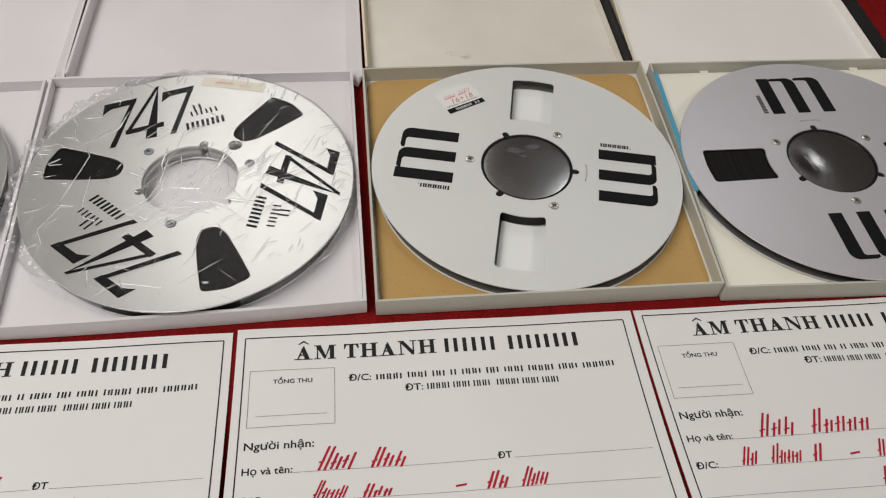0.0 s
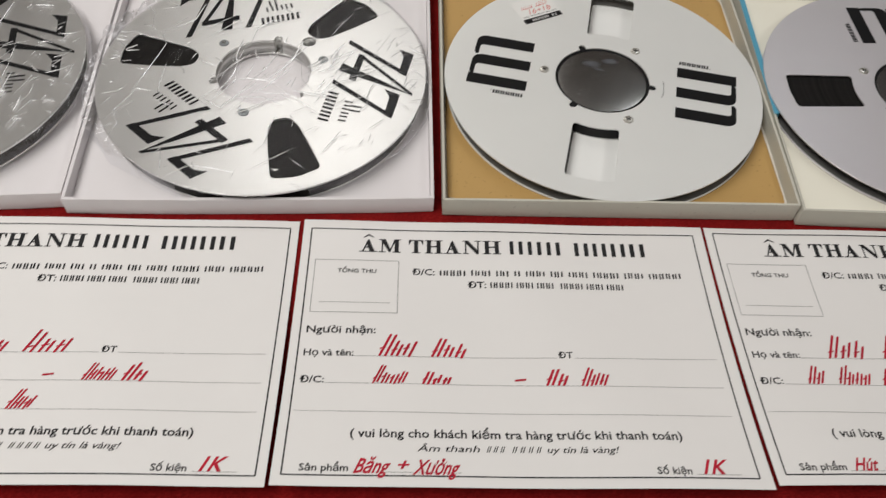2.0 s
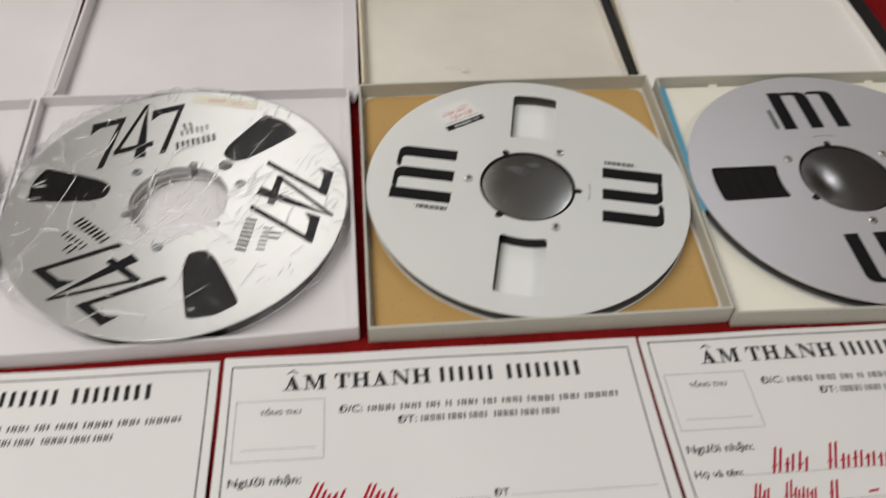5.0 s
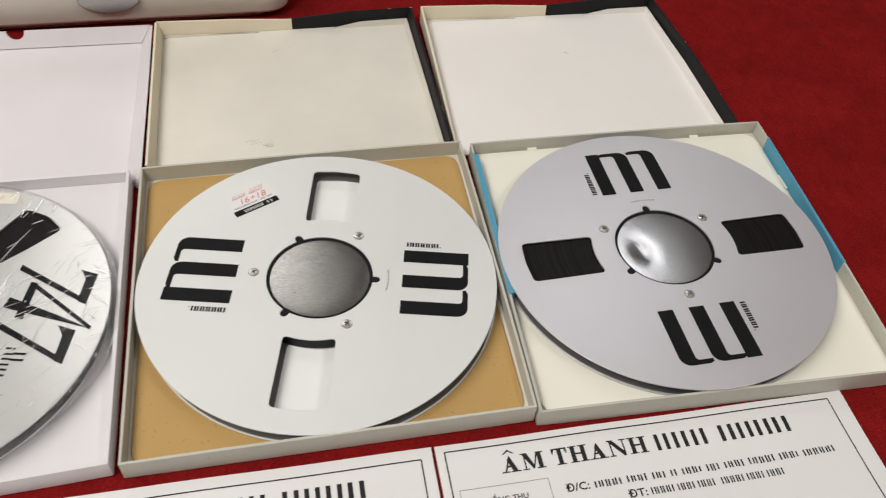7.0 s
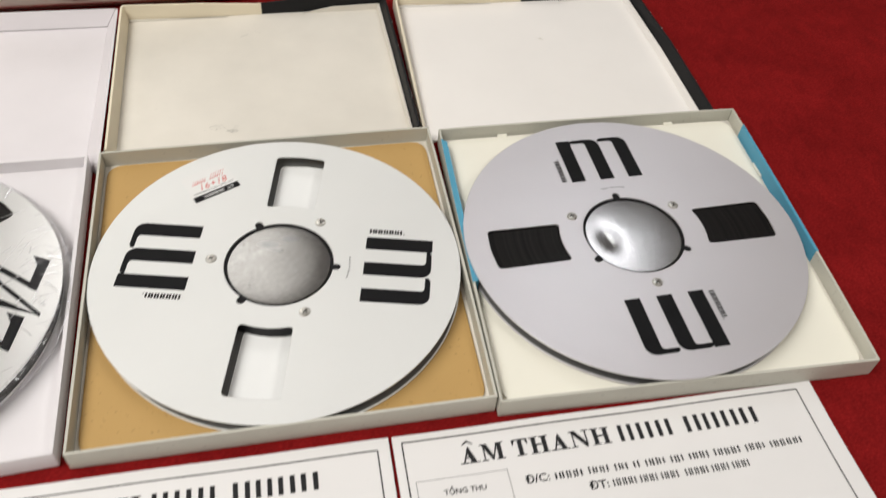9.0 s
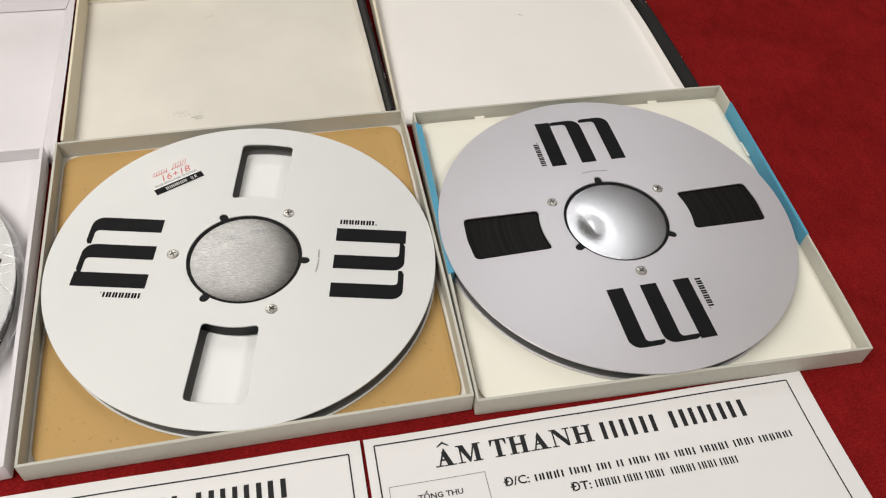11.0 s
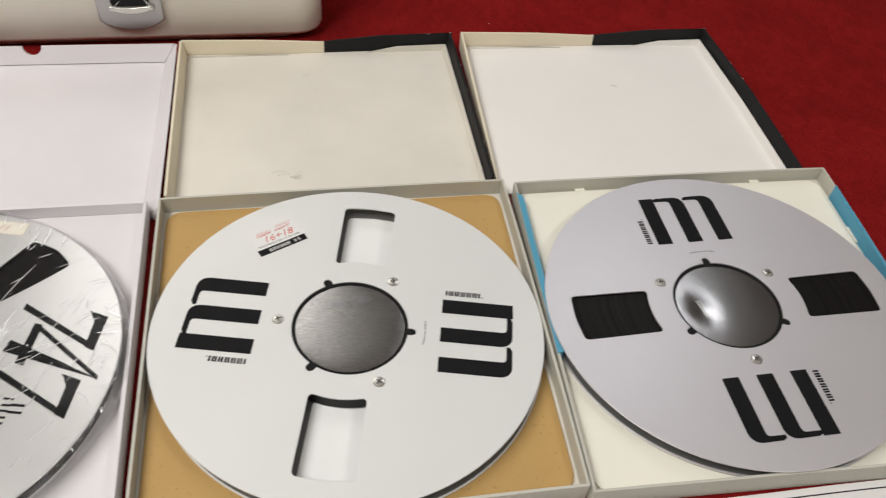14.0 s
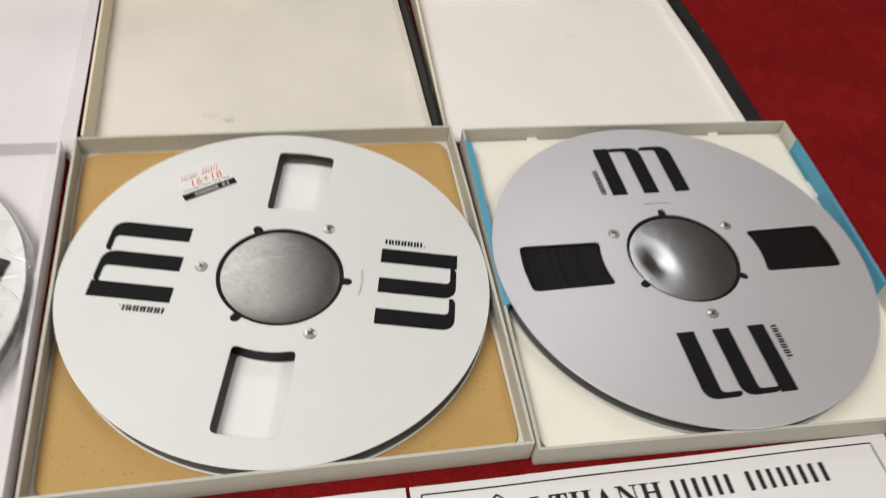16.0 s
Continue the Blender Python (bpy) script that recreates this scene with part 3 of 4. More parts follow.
def bent_text(body, r, a0, a1, cap):
    """Small text that runs round an arc, from the angle a0 to a1."""
    mesh = lettering(body, 0.0, 1.0, 0.0, cap)
    for v in mesh.vertices:
        a = radians(a0 + (a1 - a0) * v.co.x)
        rr = r + v.co.y
        v.co = (rr * math.cos(a), rr * math.sin(a), 0)
    return mesh


SMUDGE_GLINTS = ((-0.0110, 0.0180, 0.0095, 0.0048, 2), (0.0040, 0.0250, 0.0080, 0.0044, 10), (-0.0045, 0.0125, 0.0060, 0.0018, 0))


def dented_plate(reel, rise):
    """A bright steel centre plate, pressed in round a small embossed word."""
    cx, cy, turn = -0.0012, 0.0195, 187.0
    rim = [(0.0367, rise), (0.0373, rise), (0.0376, rise - 0.0009), (0.0376, rise - 0.003)]

    def dent(x, y):
        u, v = turned([(x - cx, y - cy)], -turn)[0]
        return -0.0011 * math.exp(-(u / 0.0125) ** 2 - (v / 0.0085) ** 2) - 0.0005 * (x * x + y * y) / 0.0367 ** 2

    bm = ring_mesh([(0.0, rise)] + [(0.0367 * k / 30, rise) for k in range(1, 30)] + rim, 96)
    for v in bm.verts:
        if v.co.z > rise - 0.0001:
            v.co.z += dent(v.co.x, v.co.y)
    plate = part("hub_plate", bm, BRUSHED_BRIGHT, reel, "bright steel centre plate with a shallow dent")
    word = lettering("JAPAN", -0.0085, 0.0085, -0.0014, 0.0026, None, 0.0, 0.008)
    for v in word.vertices:
        x, y = turned([(v.co.x, v.co.y)], turn)[0]
        v.co = (x + cx, y + cy, rise + dent(x + cx, y + cy) + 0.00012)
    mesh_ob("embossed_word", word, SCREW_STEEL, plate, "small embossed origin word")


def metal_reel(m, full, flange, label, dome):
    """A metal tape reel with two windows, two printed marks and a steel hub plate."""
    reel = thing("tape_reel", m, label, "tape reel", "tape reels")
    t, gap = 0.0013, 0.0098
    top = 2 * t + gap
    win = wide_window()
    dx, dy = (0.0, 0.0) if full else (0.0016, -0.0010)
    # Windows shifted sideways so that the dark sheet shows as a shaded strip.
    slip = lambda loop: [(x + 0.0024, y) for x, y in loop]
    open_win = [] if full else [slip(wide_window(0.0004)), slip(turned(wide_window(0.0004), 180))]
    low = shape_mesh("lower_flange", [arc(R_LOWER, 0, 357, 119, dx, dy), arc(R_HOLE, 0, 356, 89)] + open_win, 0, t, 0.0003)
    mesh_ob("lower_flange", low, flange, reel)
    # Dark sheet on the lower flange, put in for the shade between the flanges.
    inner = shape_mesh("flange_shade", [arc(R_LOWER - 0.0011, 0, 357, 119, dx, dy), arc(0.0500, 0, 356, 89)] + open_win, t + 0.0001, t + 0.0003)
    mesh_ob("flange_shade", inner, SHADE_FLANGE, reel, "dark sheet for the shade between the flanges")
    if not full:
        mesh_ob("backing_sheet", shape_mesh("backing_sheet", [arc(0.1262, 0, 357, 119), arc(0.0500, 0, 355, 71)], -0.0002, 0.0), LEADER_WHITE, reel, "white paper sheet under the flange windows")
    up = shape_mesh("upper_flange", [arc(R_REEL, 0, 358, 179), hole_with_notches(R_HOLE + 0.0012, (0, 120, 240)), win, turned(win, 180)], top - t, top, 0.00025)
    mesh_ob("upper_flange", up, flange, reel)
    part("hub", ring_mesh([(R_HOLE + 0.0002, t), (0.0580, t), (0.0580, top - t), (R_HOLE + 0.0002, top - t), (R_HOLE + 0.0002, t)]), BLACK_PLASTIC, reel, "black plastic hub")
    part("hub_lining", ring_mesh([(R_HOLE + 0.0065, top - t - 0.0002), (R_HOLE - 0.0010, top - t - 0.0002), (R_HOLE - 0.0012, t), (R_HOLE + 0.0065, t)]), BLACK_PLASTIC, reel)
    if full:
        part("tape_pack", ring_mesh([(0.0582, t + 0.0004), (0.1235, t + 0.0004), (0.1235, top - t - 0.0009), (0.0582, top - t - 0.0009)], 128), WOUND_TAPE, reel, "dark brown wound tape")
    rise = top - 0.0012
    prof = [(0.0, rise + dome), (0.012, rise + dome * 0.92), (0.024, rise + dome * 0.62), (0.034, rise + dome * 0.2), (0.0371, rise - 0.0002), (0.0375, rise - 0.0010), (0.0375, rise - 0.003)]
    if full:
        dented_plate(reel, rise)
    else:
        plate = part("hub_plate", ring_mesh(prof, 96), BRUSHED, reel, "brushed steel centre plate")
        # Smudges that carry a bluish reflection in their colour.
        for x, y, long, wide, turn in SMUDGE_GLINTS:
            mark = mesh_ob("smudge_glint", sheet_from([arc(1.0, 0, 345, 23)]), SMUDGE_GLINT, plate, "faint smudge with a painted bluish reflection")
            mark.matrix_basis = pose(x, y, rise + dome + 0.00012, 0, 0, turn) @ Matrix.Diagonal((long, wide, 1, 1))
    for k in range(3):
        screw(reel, 0.0496, 60 + 120 * k, top)
    z = top + 0.00012
    for angle in (0, 180):
        printed(reel, "striped_mark", striped_mark(), z, angle, INK, "black three-bar printed mark")
        name_bars(reel, letter_bars(6, 0.0630, 0.0880, 0.0348, 0.0391, 0.90, stem=0.38) + [[(0.0889, 0.0350), (0.0898, 0.0350), (0.0898, 0.0359), (0.0889, 0.0359)]], z, angle)
    origin = bent_text("MADE IN JAPAN", 0.0508, 11.0, -11.5, 0.0013)
    origin.transform(pose(0, 0, z))
    mesh_ob("origin_mark", origin, GREY_INK, reel, "tiny curved origin text")
    return reel


reel_b = metal_reel(pose(0.0007, 0.0022, INSERT_B + 0.0003, 0, 0, -11.5), False, SATIN, "empty satin aluminium tape reel lying in its box", 0.0004)
reel_c = metal_reel(pose(0.2732, -0.0018, INSERT_C + 0.0003, 0, 0, 91.9), True, SATIN_VIOLET, "full aluminium tape reel of dark tape in its box", 0.0003)


def reel_sticker(parent):
    """A worn paper label with a black band and red handwriting, stuck on the flange."""
    s = thing("sticker", pose(-0.0485, 0.0903, INSERT_B + 0.01282, 0, 0, 26), "worn white paper label with red handwriting, stuck on the reel", "label")
    ragged = rounded([(-0.0190, -0.0135), (0.0190, -0.0135), (0.0190, 0.0140), (0.0140, 0.0175), (-0.0120, 0.0185), (-0.0185, 0.0160)], 0.0015, 3)
    mesh_ob("label_sheet", shape_mesh("label_sheet", [ragged], 0, 0.0001), LABEL_PAPER, s)
    mesh = sheet_from([[(-0.0188, -0.0133), (0.0188, -0.0133), (0.0188, -0.0072), (-0.0188, -0.0072)]])
    mesh.transform(pose(0, 0, 0.00016))
    mesh_ob("black_band", mesh, INK, s, "black printed band")
    mesh = sheet_from(letter_bars(6, -0.011, 0.006, -0.0118, -0.0088, 0.7) + letter_bars(2, 0.0085, 0.0145, -0.0118, -0.0088, 0.5))
    mesh.transform(pose(0, 0, 0.00022))
    tagged(mesh_ob("name_bar", mesh, LABEL_PAPER, s), kind="stuff")
    mesh = lettering("NOISE REDUCTION  □YES □NO", -0.0165, 0.0165, -0.0055, 0.0018)
    mesh.transform(pose(0, 0, 0.00018))
    mesh_ob("small_print", mesh, GREY_INK, s)
    mesh = lettering("16+18", -0.0090, 0.0125, -0.0024, 0.0062, None, 0.30, -0.004)
    mesh.transform(pose(0, 0, 0.00018))
    mesh_ob("handwriting", mesh, RED_PEN, s, "red handwritten figures")
    mesh = sheet_from(letter_bars(3, -0.0145, -0.0025, 0.0048, 0.0094, 0.62, 0.5, stem=0.17) + letter_bars(3, 0.0005, 0.0125, 0.0050, 0.0112, 0.62, 0.6, stem=0.17) + [[(-0.0125, 0.0055), (-0.002, 0.0060), (-0.002, 0.0065), (-0.0125, 0.0060)], [(0.001, 0.0058), (0.010, 0.0063), (0.010, 0.0068), (0.001, 0.0063)]])
    mesh.transform(pose(0, 0, 0.00018))
    mesh_ob("handwriting", mesh, RED_PEN, s, "red handwriting")


reel_sticker(None)


def numeral_group():
    """Tall slanting figures 7 4 7 with two rows of plain bars beside them, upright about the +y axis, in metres."""
    seven = [[(-0.0528, 0.1015), (-0.0492, 0.1150), (-0.0212, 0.1146), (-0.0238, 0.1078), (-0.0440, 0.1074), (-0.0496, 0.1040)],
             [(-0.0288, 0.1078), (-0.0213, 0.1140), (-0.0494, 0.0583), (-0.0545, 0.0585)]]
    four = [[(-0.0108, 0.0985), (-0.0006, 0.1240), (-0.0150, 0.0588), (-0.0246, 0.0598)],
            [(-0.0380, 0.0740), (-0.0336, 0.0745), (0.0006, 0.1240), (-0.0028, 0.1240)],
            [(-0.0380, 0.0758), (-0.0056, 0.0758), (-0.0068, 0.0698), (-0.0390, 0.0702)]]
    last = [[(x + 0.0505, y - 0.0004) for x, y in f] for f in seven]
    word = letter_bars(4, 0.0095, 0.0442, 0.0578, 0.0666, 0.80, 0.1, stem=0.34)
    small = letter_bars(3, 0.0168, 0.0422, 0.0735, 0.0800, 0.72, stem=0.26) + [[(0.0218, 0.0795), (0.0236, 0.0795), (0.0236, 0.0882), (0.0218, 0.0882)], [(0.0268, 0.0795), (0.0286, 0.0795), (0.0286, 0.0882), (0.0268, 0.0882)]]
    return seven, four, last, word, small


def taper_window(slip=0.0):
    """A window that narrows towards the hub, about the +y axis; slip draws its narrow end to one side."""
    plan = [(0.0192, 0.1165), (0.0, 0.1205), (-0.0192, 0.1165), (-0.0158, 0.0900), (-0.0118, 0.0670), (-0.0060, 0.0574), (0.0060, 0.0574), (0.0118, 0.0670), (0.0158, 0.0900)]
    return rounded([(x + slip * max(0.0, (0.1100 - y) / 0.0530), y) for x, y in plan], 0.0045, 4)


R_FILM_REEL = 0.1330


def mirror_reel(m, label):
    """A polished reel full of tape, with three tapering windows and printed figures."""
    reel = thing("tape_reel", m, label, "tape reel", "tape reels")
    t, gap = 0.0014, 0.0122
    top = 2 * t + gap
    mesh_ob("lower_flange", shape_mesh("lower_flange", [arc(0.1302, 0, 357, 119), arc(R_HOLE, 0, 356, 89)], 0, t, 0.0003), POLISHED, reel)
    notched = hole_with_notches(R_HOLE, (61, 180, 301), 0.0034, 0.0062)
    holes = [notched] + [turned(taper_window(slip), a - 90) for a, slip in ((30, -0.004), (150, 0.001), (270, -0.001))] + [arc(0.0058, 0, 345, 23, *turned([(0.0506, 0)], 30)[0])]
    mesh_ob("upper_flange", shape_mesh("upper_flange", [arc(R_FILM_REEL, 0, 358, 179)] + holes, top - t, top, 0.00025), POLISHED, reel)
    well = arc(0.0054, 0, 345, 23, *turned([(0.0506, 0)], 30)[0])
    mesh_ob("hub", shape_mesh("hub", [arc(0.0571, 0, 357, 119), hole_with_notches(R_HOLE + 0.0003, (61, 180, 301), 0.0032, 0.0060), well], t + 0.0002, top - t - 0.0002, 0.0), GREY_ALLOY, reel, "grey alloy hub ring")
    part("tape_pack", ring_mesh([(0.0573, t + 0.0003), (0.1298, t + 0.0003), (0.1298, top - t - 0.0006), (0.0572, top - t - 0.0006)], 128), WOUND_TAPE, reel, "black wound tape")
    for k in range(3):
        screw(reel, 0.0497, 120 * k, top, SCREW_GREY)
    z = top + 0.00012
    for a in (0, 120, 240):
        seven, four, last, word, small = numeral_group()
        for k, glyph in enumerate((seven, four, last)):
            faces = [f for f in glyph]
            ob = printed(reel, "figure", faces[:1], z, a, INK, "tall black printed figure")
            for j, extra in enumerate(faces[1:]):
                add = sheet_from([turned(extra, a)])
                add.transform(pose(0, 0, z + 0.00002 * (j + 1)))
                bm = bmesh.new()
                bm.from_mesh(ob.data)
                bm.from_mesh(add)
                bm.to_mesh(ob.data)
                bm.free()
        name_bars(reel, word, z, a)
        name_bars(reel, small, z, a)
    return reel


reel_a = mirror_reel(pose(-0.2809, -0.0064, REST_A, 0, 0, 19.0), "polished metal tape reel of black tape, wrapped in film")
reel_o = copy_thing(reel_a, pose(-0.5600, -0.0151, REST_A, 0, 0, 40.5))

note = thing("tape_strip", pose(-0.2549, 0.1116, REST_A + 0.01512, 0, 0, -11.6), "strip of masking tape with red handwriting on the reel", "tape strip")
mesh_ob("strip_sheet", shape_mesh("strip_sheet", [rounded([(-0.029, -0.006), (0.029, -0.006), (0.029, 0.006), (-0.029, 0.006)], 0.001, 2)], 0, 0.0001), MASKING, note)
mesh = sheet_from(letter_bars(5, -0.017, -0.001, -0.003, 0.0025, 0.16, 0.5) + letter_bars(3, 0.004, 0.016, -0.003, 0.002, 0.2, 0.5) + [[(-0.017, -0.0004), (-0.001, 0.0002), (-0.001, 0.0008), (-0.017, 0.0002)]])
mesh.transform(pose(0, 0, 0.00018))
mesh_ob("handwriting", mesh, RED_PEN, note, "red handwriting")


def film_mesh(name, verts, faces):
    mesh = bpy.data.meshes.new(name)
    mesh.from_pydata(verts.tolist(), [], faces)
    mesh.polygons.foreach_set("use_smooth", [True] * len(mesh.polygons))
    return mesh


def ring_quads(rows, seg):
    o = np.arange(rows - 1)[:, None] * seg + np.arange(seg)[None]
    j = np.arange(rows - 1)[:, None] * seg + (np.arange(seg)[None] + 1) % seg
    return np.stack([o, o + seg, j + seg, j], -1).reshape(-1, 4).tolist()


def film_top(seed):
    """The film over the reel's face: drawn tight, with fine folds that run in a few directions."""
    rng = np.random.RandomState(seed)
    rings, seg, top = 180, 900, 0.0150
    r, a = np.meshgrid(np.arange(1, rings + 1) / rings * 0.1328, np.arange(seg) * 2 * np.pi / seg, indexing="ij")
    x, y = r * np.cos(a), r * np.sin(a)
    z = np.full_like(x, top + 0.0012)
    for _ in range(6):
        k, ph = rng.uniform(15, 60, 2) * rng.choice((-1, 1), 2), rng.uniform(0, 6)
        z += 0.00010 * np.sin(k[0] * x + k[1] * y + ph)
    for n in range(26):
        ca, cr = rng.uniform(0, 6.28), rng.uniform(0.0, 0.125)
        way, half = rng.normal(1.15, 0.5), rng.uniform(0.015, 0.045)
        dx, dy = np.cos(way), np.sin(way)
        u, v = (x - cr * np.cos(ca)) * dx + (y - cr * np.sin(ca)) * dy, -(x - cr * np.cos(ca)) * dy + (y - cr * np.sin(ca)) * dx
        v = v + rng.uniform(0.0005, 0.0030) * np.sin(u * rng.uniform(20, 70) + ca)
        z += rng.uniform(0.0002, 0.0005) * np.exp(-(v / rng.uniform(0.0014, 0.0024)) ** 2) * np.clip(1.2 - (u / half) ** 2, 0, 1)
    verts = np.stack([x, y, z], -1).reshape(-1, 3)
    return film_mesh("film_top", verts, ring_quads(rings, seg) + [list(range(seg))]), z[-1]


def fold_glints(seed):
    """Sharp narrow folds standing on the film: long kinked ones in a few directions, short ones round the rim. Their
    white colour stands for glints.
    """
    rng = random.Random(seed)
    verts, faces = [], []
    for n in range(270):
        edge = 110 < n < 210
        ca, cr = rng.uniform(0, 6.28), rng.uniform(0.110, 0.132) if edge else rng.uniform(0.0, 0.112)
        if n < 9:
            cr = rng.uniform(0.0, 0.034)
        if edge and math.sin(ca) < -0.3 and rng.random() < 0.6:
            continue
        way = ca + rng.gauss(0, 0.5) if edge else rng.choice((0.9, 1.1, 1.3, 0.6, 2.6)) + rng.gauss(0, 0.2)
        if n >= 210:
            ca, cr, way = rng.uniform(-1.0, 0.45), rng.uniform(0.050, 0.128), 0.95 + rng.gauss(0, 0.35)
        long = n < 40
        reach = rng.uniform(0.010, 0.038) if long else rng.uniform(0.002, 0.009)
        if n >= 210:
            reach *= rng.choice((0.5, 1.0, 2.2))
        wide = rng.uniform(0.00018, 0.00042) * (2.0 if n % 5 == 0 or n < 7 else 1.0)
        tall = rng.uniform(0.0002, 0.0005)
        x, y = cr * math.cos(ca) - reach * math.cos(way), cr * math.sin(ca) - reach * math.sin(way)
        bends = rng.randint(2, 4) if long else rng.randint(1, 2)
        line, turn = [(x, y)], way
        for k in range(bends):
            step = 2 * reach / bends * rng.uniform(0.7, 1.3)
            for i in range(4):
                x, y = x + step / 4 * math.cos(turn), y + step / 4 * math.sin(turn)
                line.append((x, y))
                turn += rng.gauss(0, 0.015)
            turn += rng.choice((-1, 1)) * rng.uniform(0.15, 0.9) if rng.random() < 0.45 else rng.gauss(0, 0.04)
        base, last = len(verts), len(line) - 1
        for i, (px, py) in enumerate(line):
            far = math.hypot(px, py)
            if far > 0.1385:
                px, py = px * 0.1385 / far, py * 0.1385 / far
            (ax, ay), (bx, by) = line[max(0, i - 1)], line[min(last, i + 1)]
            size = math.hypot(bx - ax, by - ay) or 1.0
            dx, dy = (bx - ax) / size, (by - ay) / size
            taper = max(0.08, 1 - (2 * i / last - 1) ** 2) ** 0.5
            drop = max(0.0, math.hypot(px, py) - 0.1330) * 0.5
            for k in (-1, 0, 1):
                verts.append((px - wide * taper * k * dy, py + wide * taper * k * dx, 0.0163 - drop + (tall * taper if k == 0 else 0.0)))
        for i in range(last):
            for k in range(2):
                a = base + i * 3 + k
                faces.append((a, a + 1, a + 4, a + 3))
    return film_mesh("fold_glints", np.array(verts), faces)


def film_skirt(edge, seed):
    """The spare film round the rim: tucked down in front, bunched and standing out at the sides and behind."""
    lap, seg = 40, len(edge)
    verts = np.zeros((lap, seg, 3))
    for k in range(seg):
        b = 2 * math.pi * k / seg
        c = (math.cos(b), math.sin(b))
        bunch = 0.50 * math.exp(-((math.atan2(c[1], c[0]) + 0.42) / 0.38) ** 2)
        loose = min(1.0, max(0.15, 0.38 - c[0] * 0.70 + c[1] * 0.12) + bunch)
        reach = 0.0012 if c[1] < -0.8 else 0.0022 + 0.0110 * loose * min(1.0, (c[1] + 0.8) * 4 + 0.1) * (0.75 + 0.5 * noise.noise(Vector((c[0] * 5, c[1] * 5, seed))))
        for i in range(lap):
            s = i / (lap - 1)
            fold = noise.noise(Vector((c[0] * 16, c[1] * 16, seed + s * 1.4)))
            ruff = noise.noise(Vector((c[0] * 46, c[1] * 46, seed * 2 + s * 4.0)))
            tiny = noise.noise(Vector((c[0] * 110, c[1] * 110, seed * 3 + s * 9.0)))
            rr = 0.1328 + reach * math.sin(min(1.0, s * 1.35) * 1.57) + s * (0.0016 * fold + 0.0009 * ruff) * min(1.0, reach * 200)
            drop = float(edge[k]) * (1 - s ** (1.3 + 1.6 * loose)) + 0.0006
            zz = drop + loose * math.sin(s * 3.14) * (0.0050 * fold + 0.0018 * ruff + 0.0005 * tiny + 0.002)
            verts[i, k] = (rr * c[0], rr * c[1], max(zz, 0.0145 if c[1] < -0.93 else 0.0092 if c[0] > 0.75 else -0.0020))
    return film_mesh("film_skirt", verts.reshape(-1, 3), ring_quads(lap, seg))


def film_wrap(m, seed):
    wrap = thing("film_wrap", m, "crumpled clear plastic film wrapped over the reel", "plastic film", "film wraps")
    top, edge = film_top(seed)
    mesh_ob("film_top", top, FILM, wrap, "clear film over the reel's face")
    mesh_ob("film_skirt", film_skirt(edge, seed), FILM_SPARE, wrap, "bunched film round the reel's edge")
    tagged(mesh_ob("fold_glints", fold_glints(seed), FILM_GLINT, wrap), "sharp folds in the film with painted white glints", kind="stuff")
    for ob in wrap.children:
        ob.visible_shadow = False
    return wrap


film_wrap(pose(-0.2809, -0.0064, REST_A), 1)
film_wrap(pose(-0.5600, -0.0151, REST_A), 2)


# ---------------------------------------------------------------- order forms
PW, PH = 0.2985, 0.2097


def form_lift(seed):
    """How far a sheet of paper stands off the carpet, from its upper left corner."""
    def f(x, y):
        s = min(1.0, max(0.0, -y / PH))
        wave = 0.0012 * math.sin(x * 21 + seed * 2.1) * s + 0.0005 * math.sin(x * 47 + y * 20 + seed)
        return 0.0016 + 0.0170 * (max(0.0, s - 0.1) / 0.9) ** 2 + wave * 0.8
    return f


def strip(x0, y0, x1, y1, t, n=24):
    """A thin straight line from one point to another, cut into short pieces."""
    d = Vector((x1 - x0, y1 - y0))
    o = Vector((-d.y, d.x)).normalized() * t / 2
    out = []
    for k in range(n):
        a, b = Vector((x0, y0)) + d * k / n, Vector((x0, y0)) + d * (k + 1) / n
        out.append([tuple((a - o)[:]), tuple((b - o)[:]), tuple((b + o)[:]), tuple((a + o)[:])])
    return out


def scrawl(x0, x1, base, h, letters, rng):
    """A handwritten word as slanting plain bars of uneven height, close together."""
    out, pitch = [], (x1 - x0) / letters
    for k in range(letters):
        for half in (0.12, 0.58):
            x = x0 + pitch * (k + half)
            w = min(0.0018, pitch * 0.26)
            hh = h * (rng.uniform(1.1, 1.3) if k == 0 else rng.uniform(0.60, 0.88))
            lo = base + rng.uniform(-0.0006, 0.0008)
            out.append(rounded([(x, lo), (x + w, lo), (x + w + hh * 0.42, lo + hh), (x + hh * 0.42, lo + hh)], 0.0006, 2))
        y = base + h * rng.uniform(0.22, 0.40)
        out.append([(x0 + pitch * (k + 0.25), y), (x0 + pitch * (k + 0.75), y + 0.0012), (x0 + pitch * (k + 0.75), y + 0.0023), (x0 + pitch * (k + 0.25), y + 0.0011)])
    return out


HEADING = (("^", 0.0441, 0.0527), ("A", 0.0418, 0.0550), ("M", 0.0561, 0.0720), ("T", 0.0778, 0.0884), ("H", 0.0894, 0.1027), ("A", 0.1033, 0.1163), ("N", 0.1173, 0.1308), ("H", 0.1320, 0.1455))
NAME_SLOTS = ((0.1507, 0.1626), (0.1641, 0.1764), (0.1781, 0.1903), (0.1985, 0.2114), (0.2124, 0.2247), (0.2259, 0.2387), (0.2398, 0.2531))


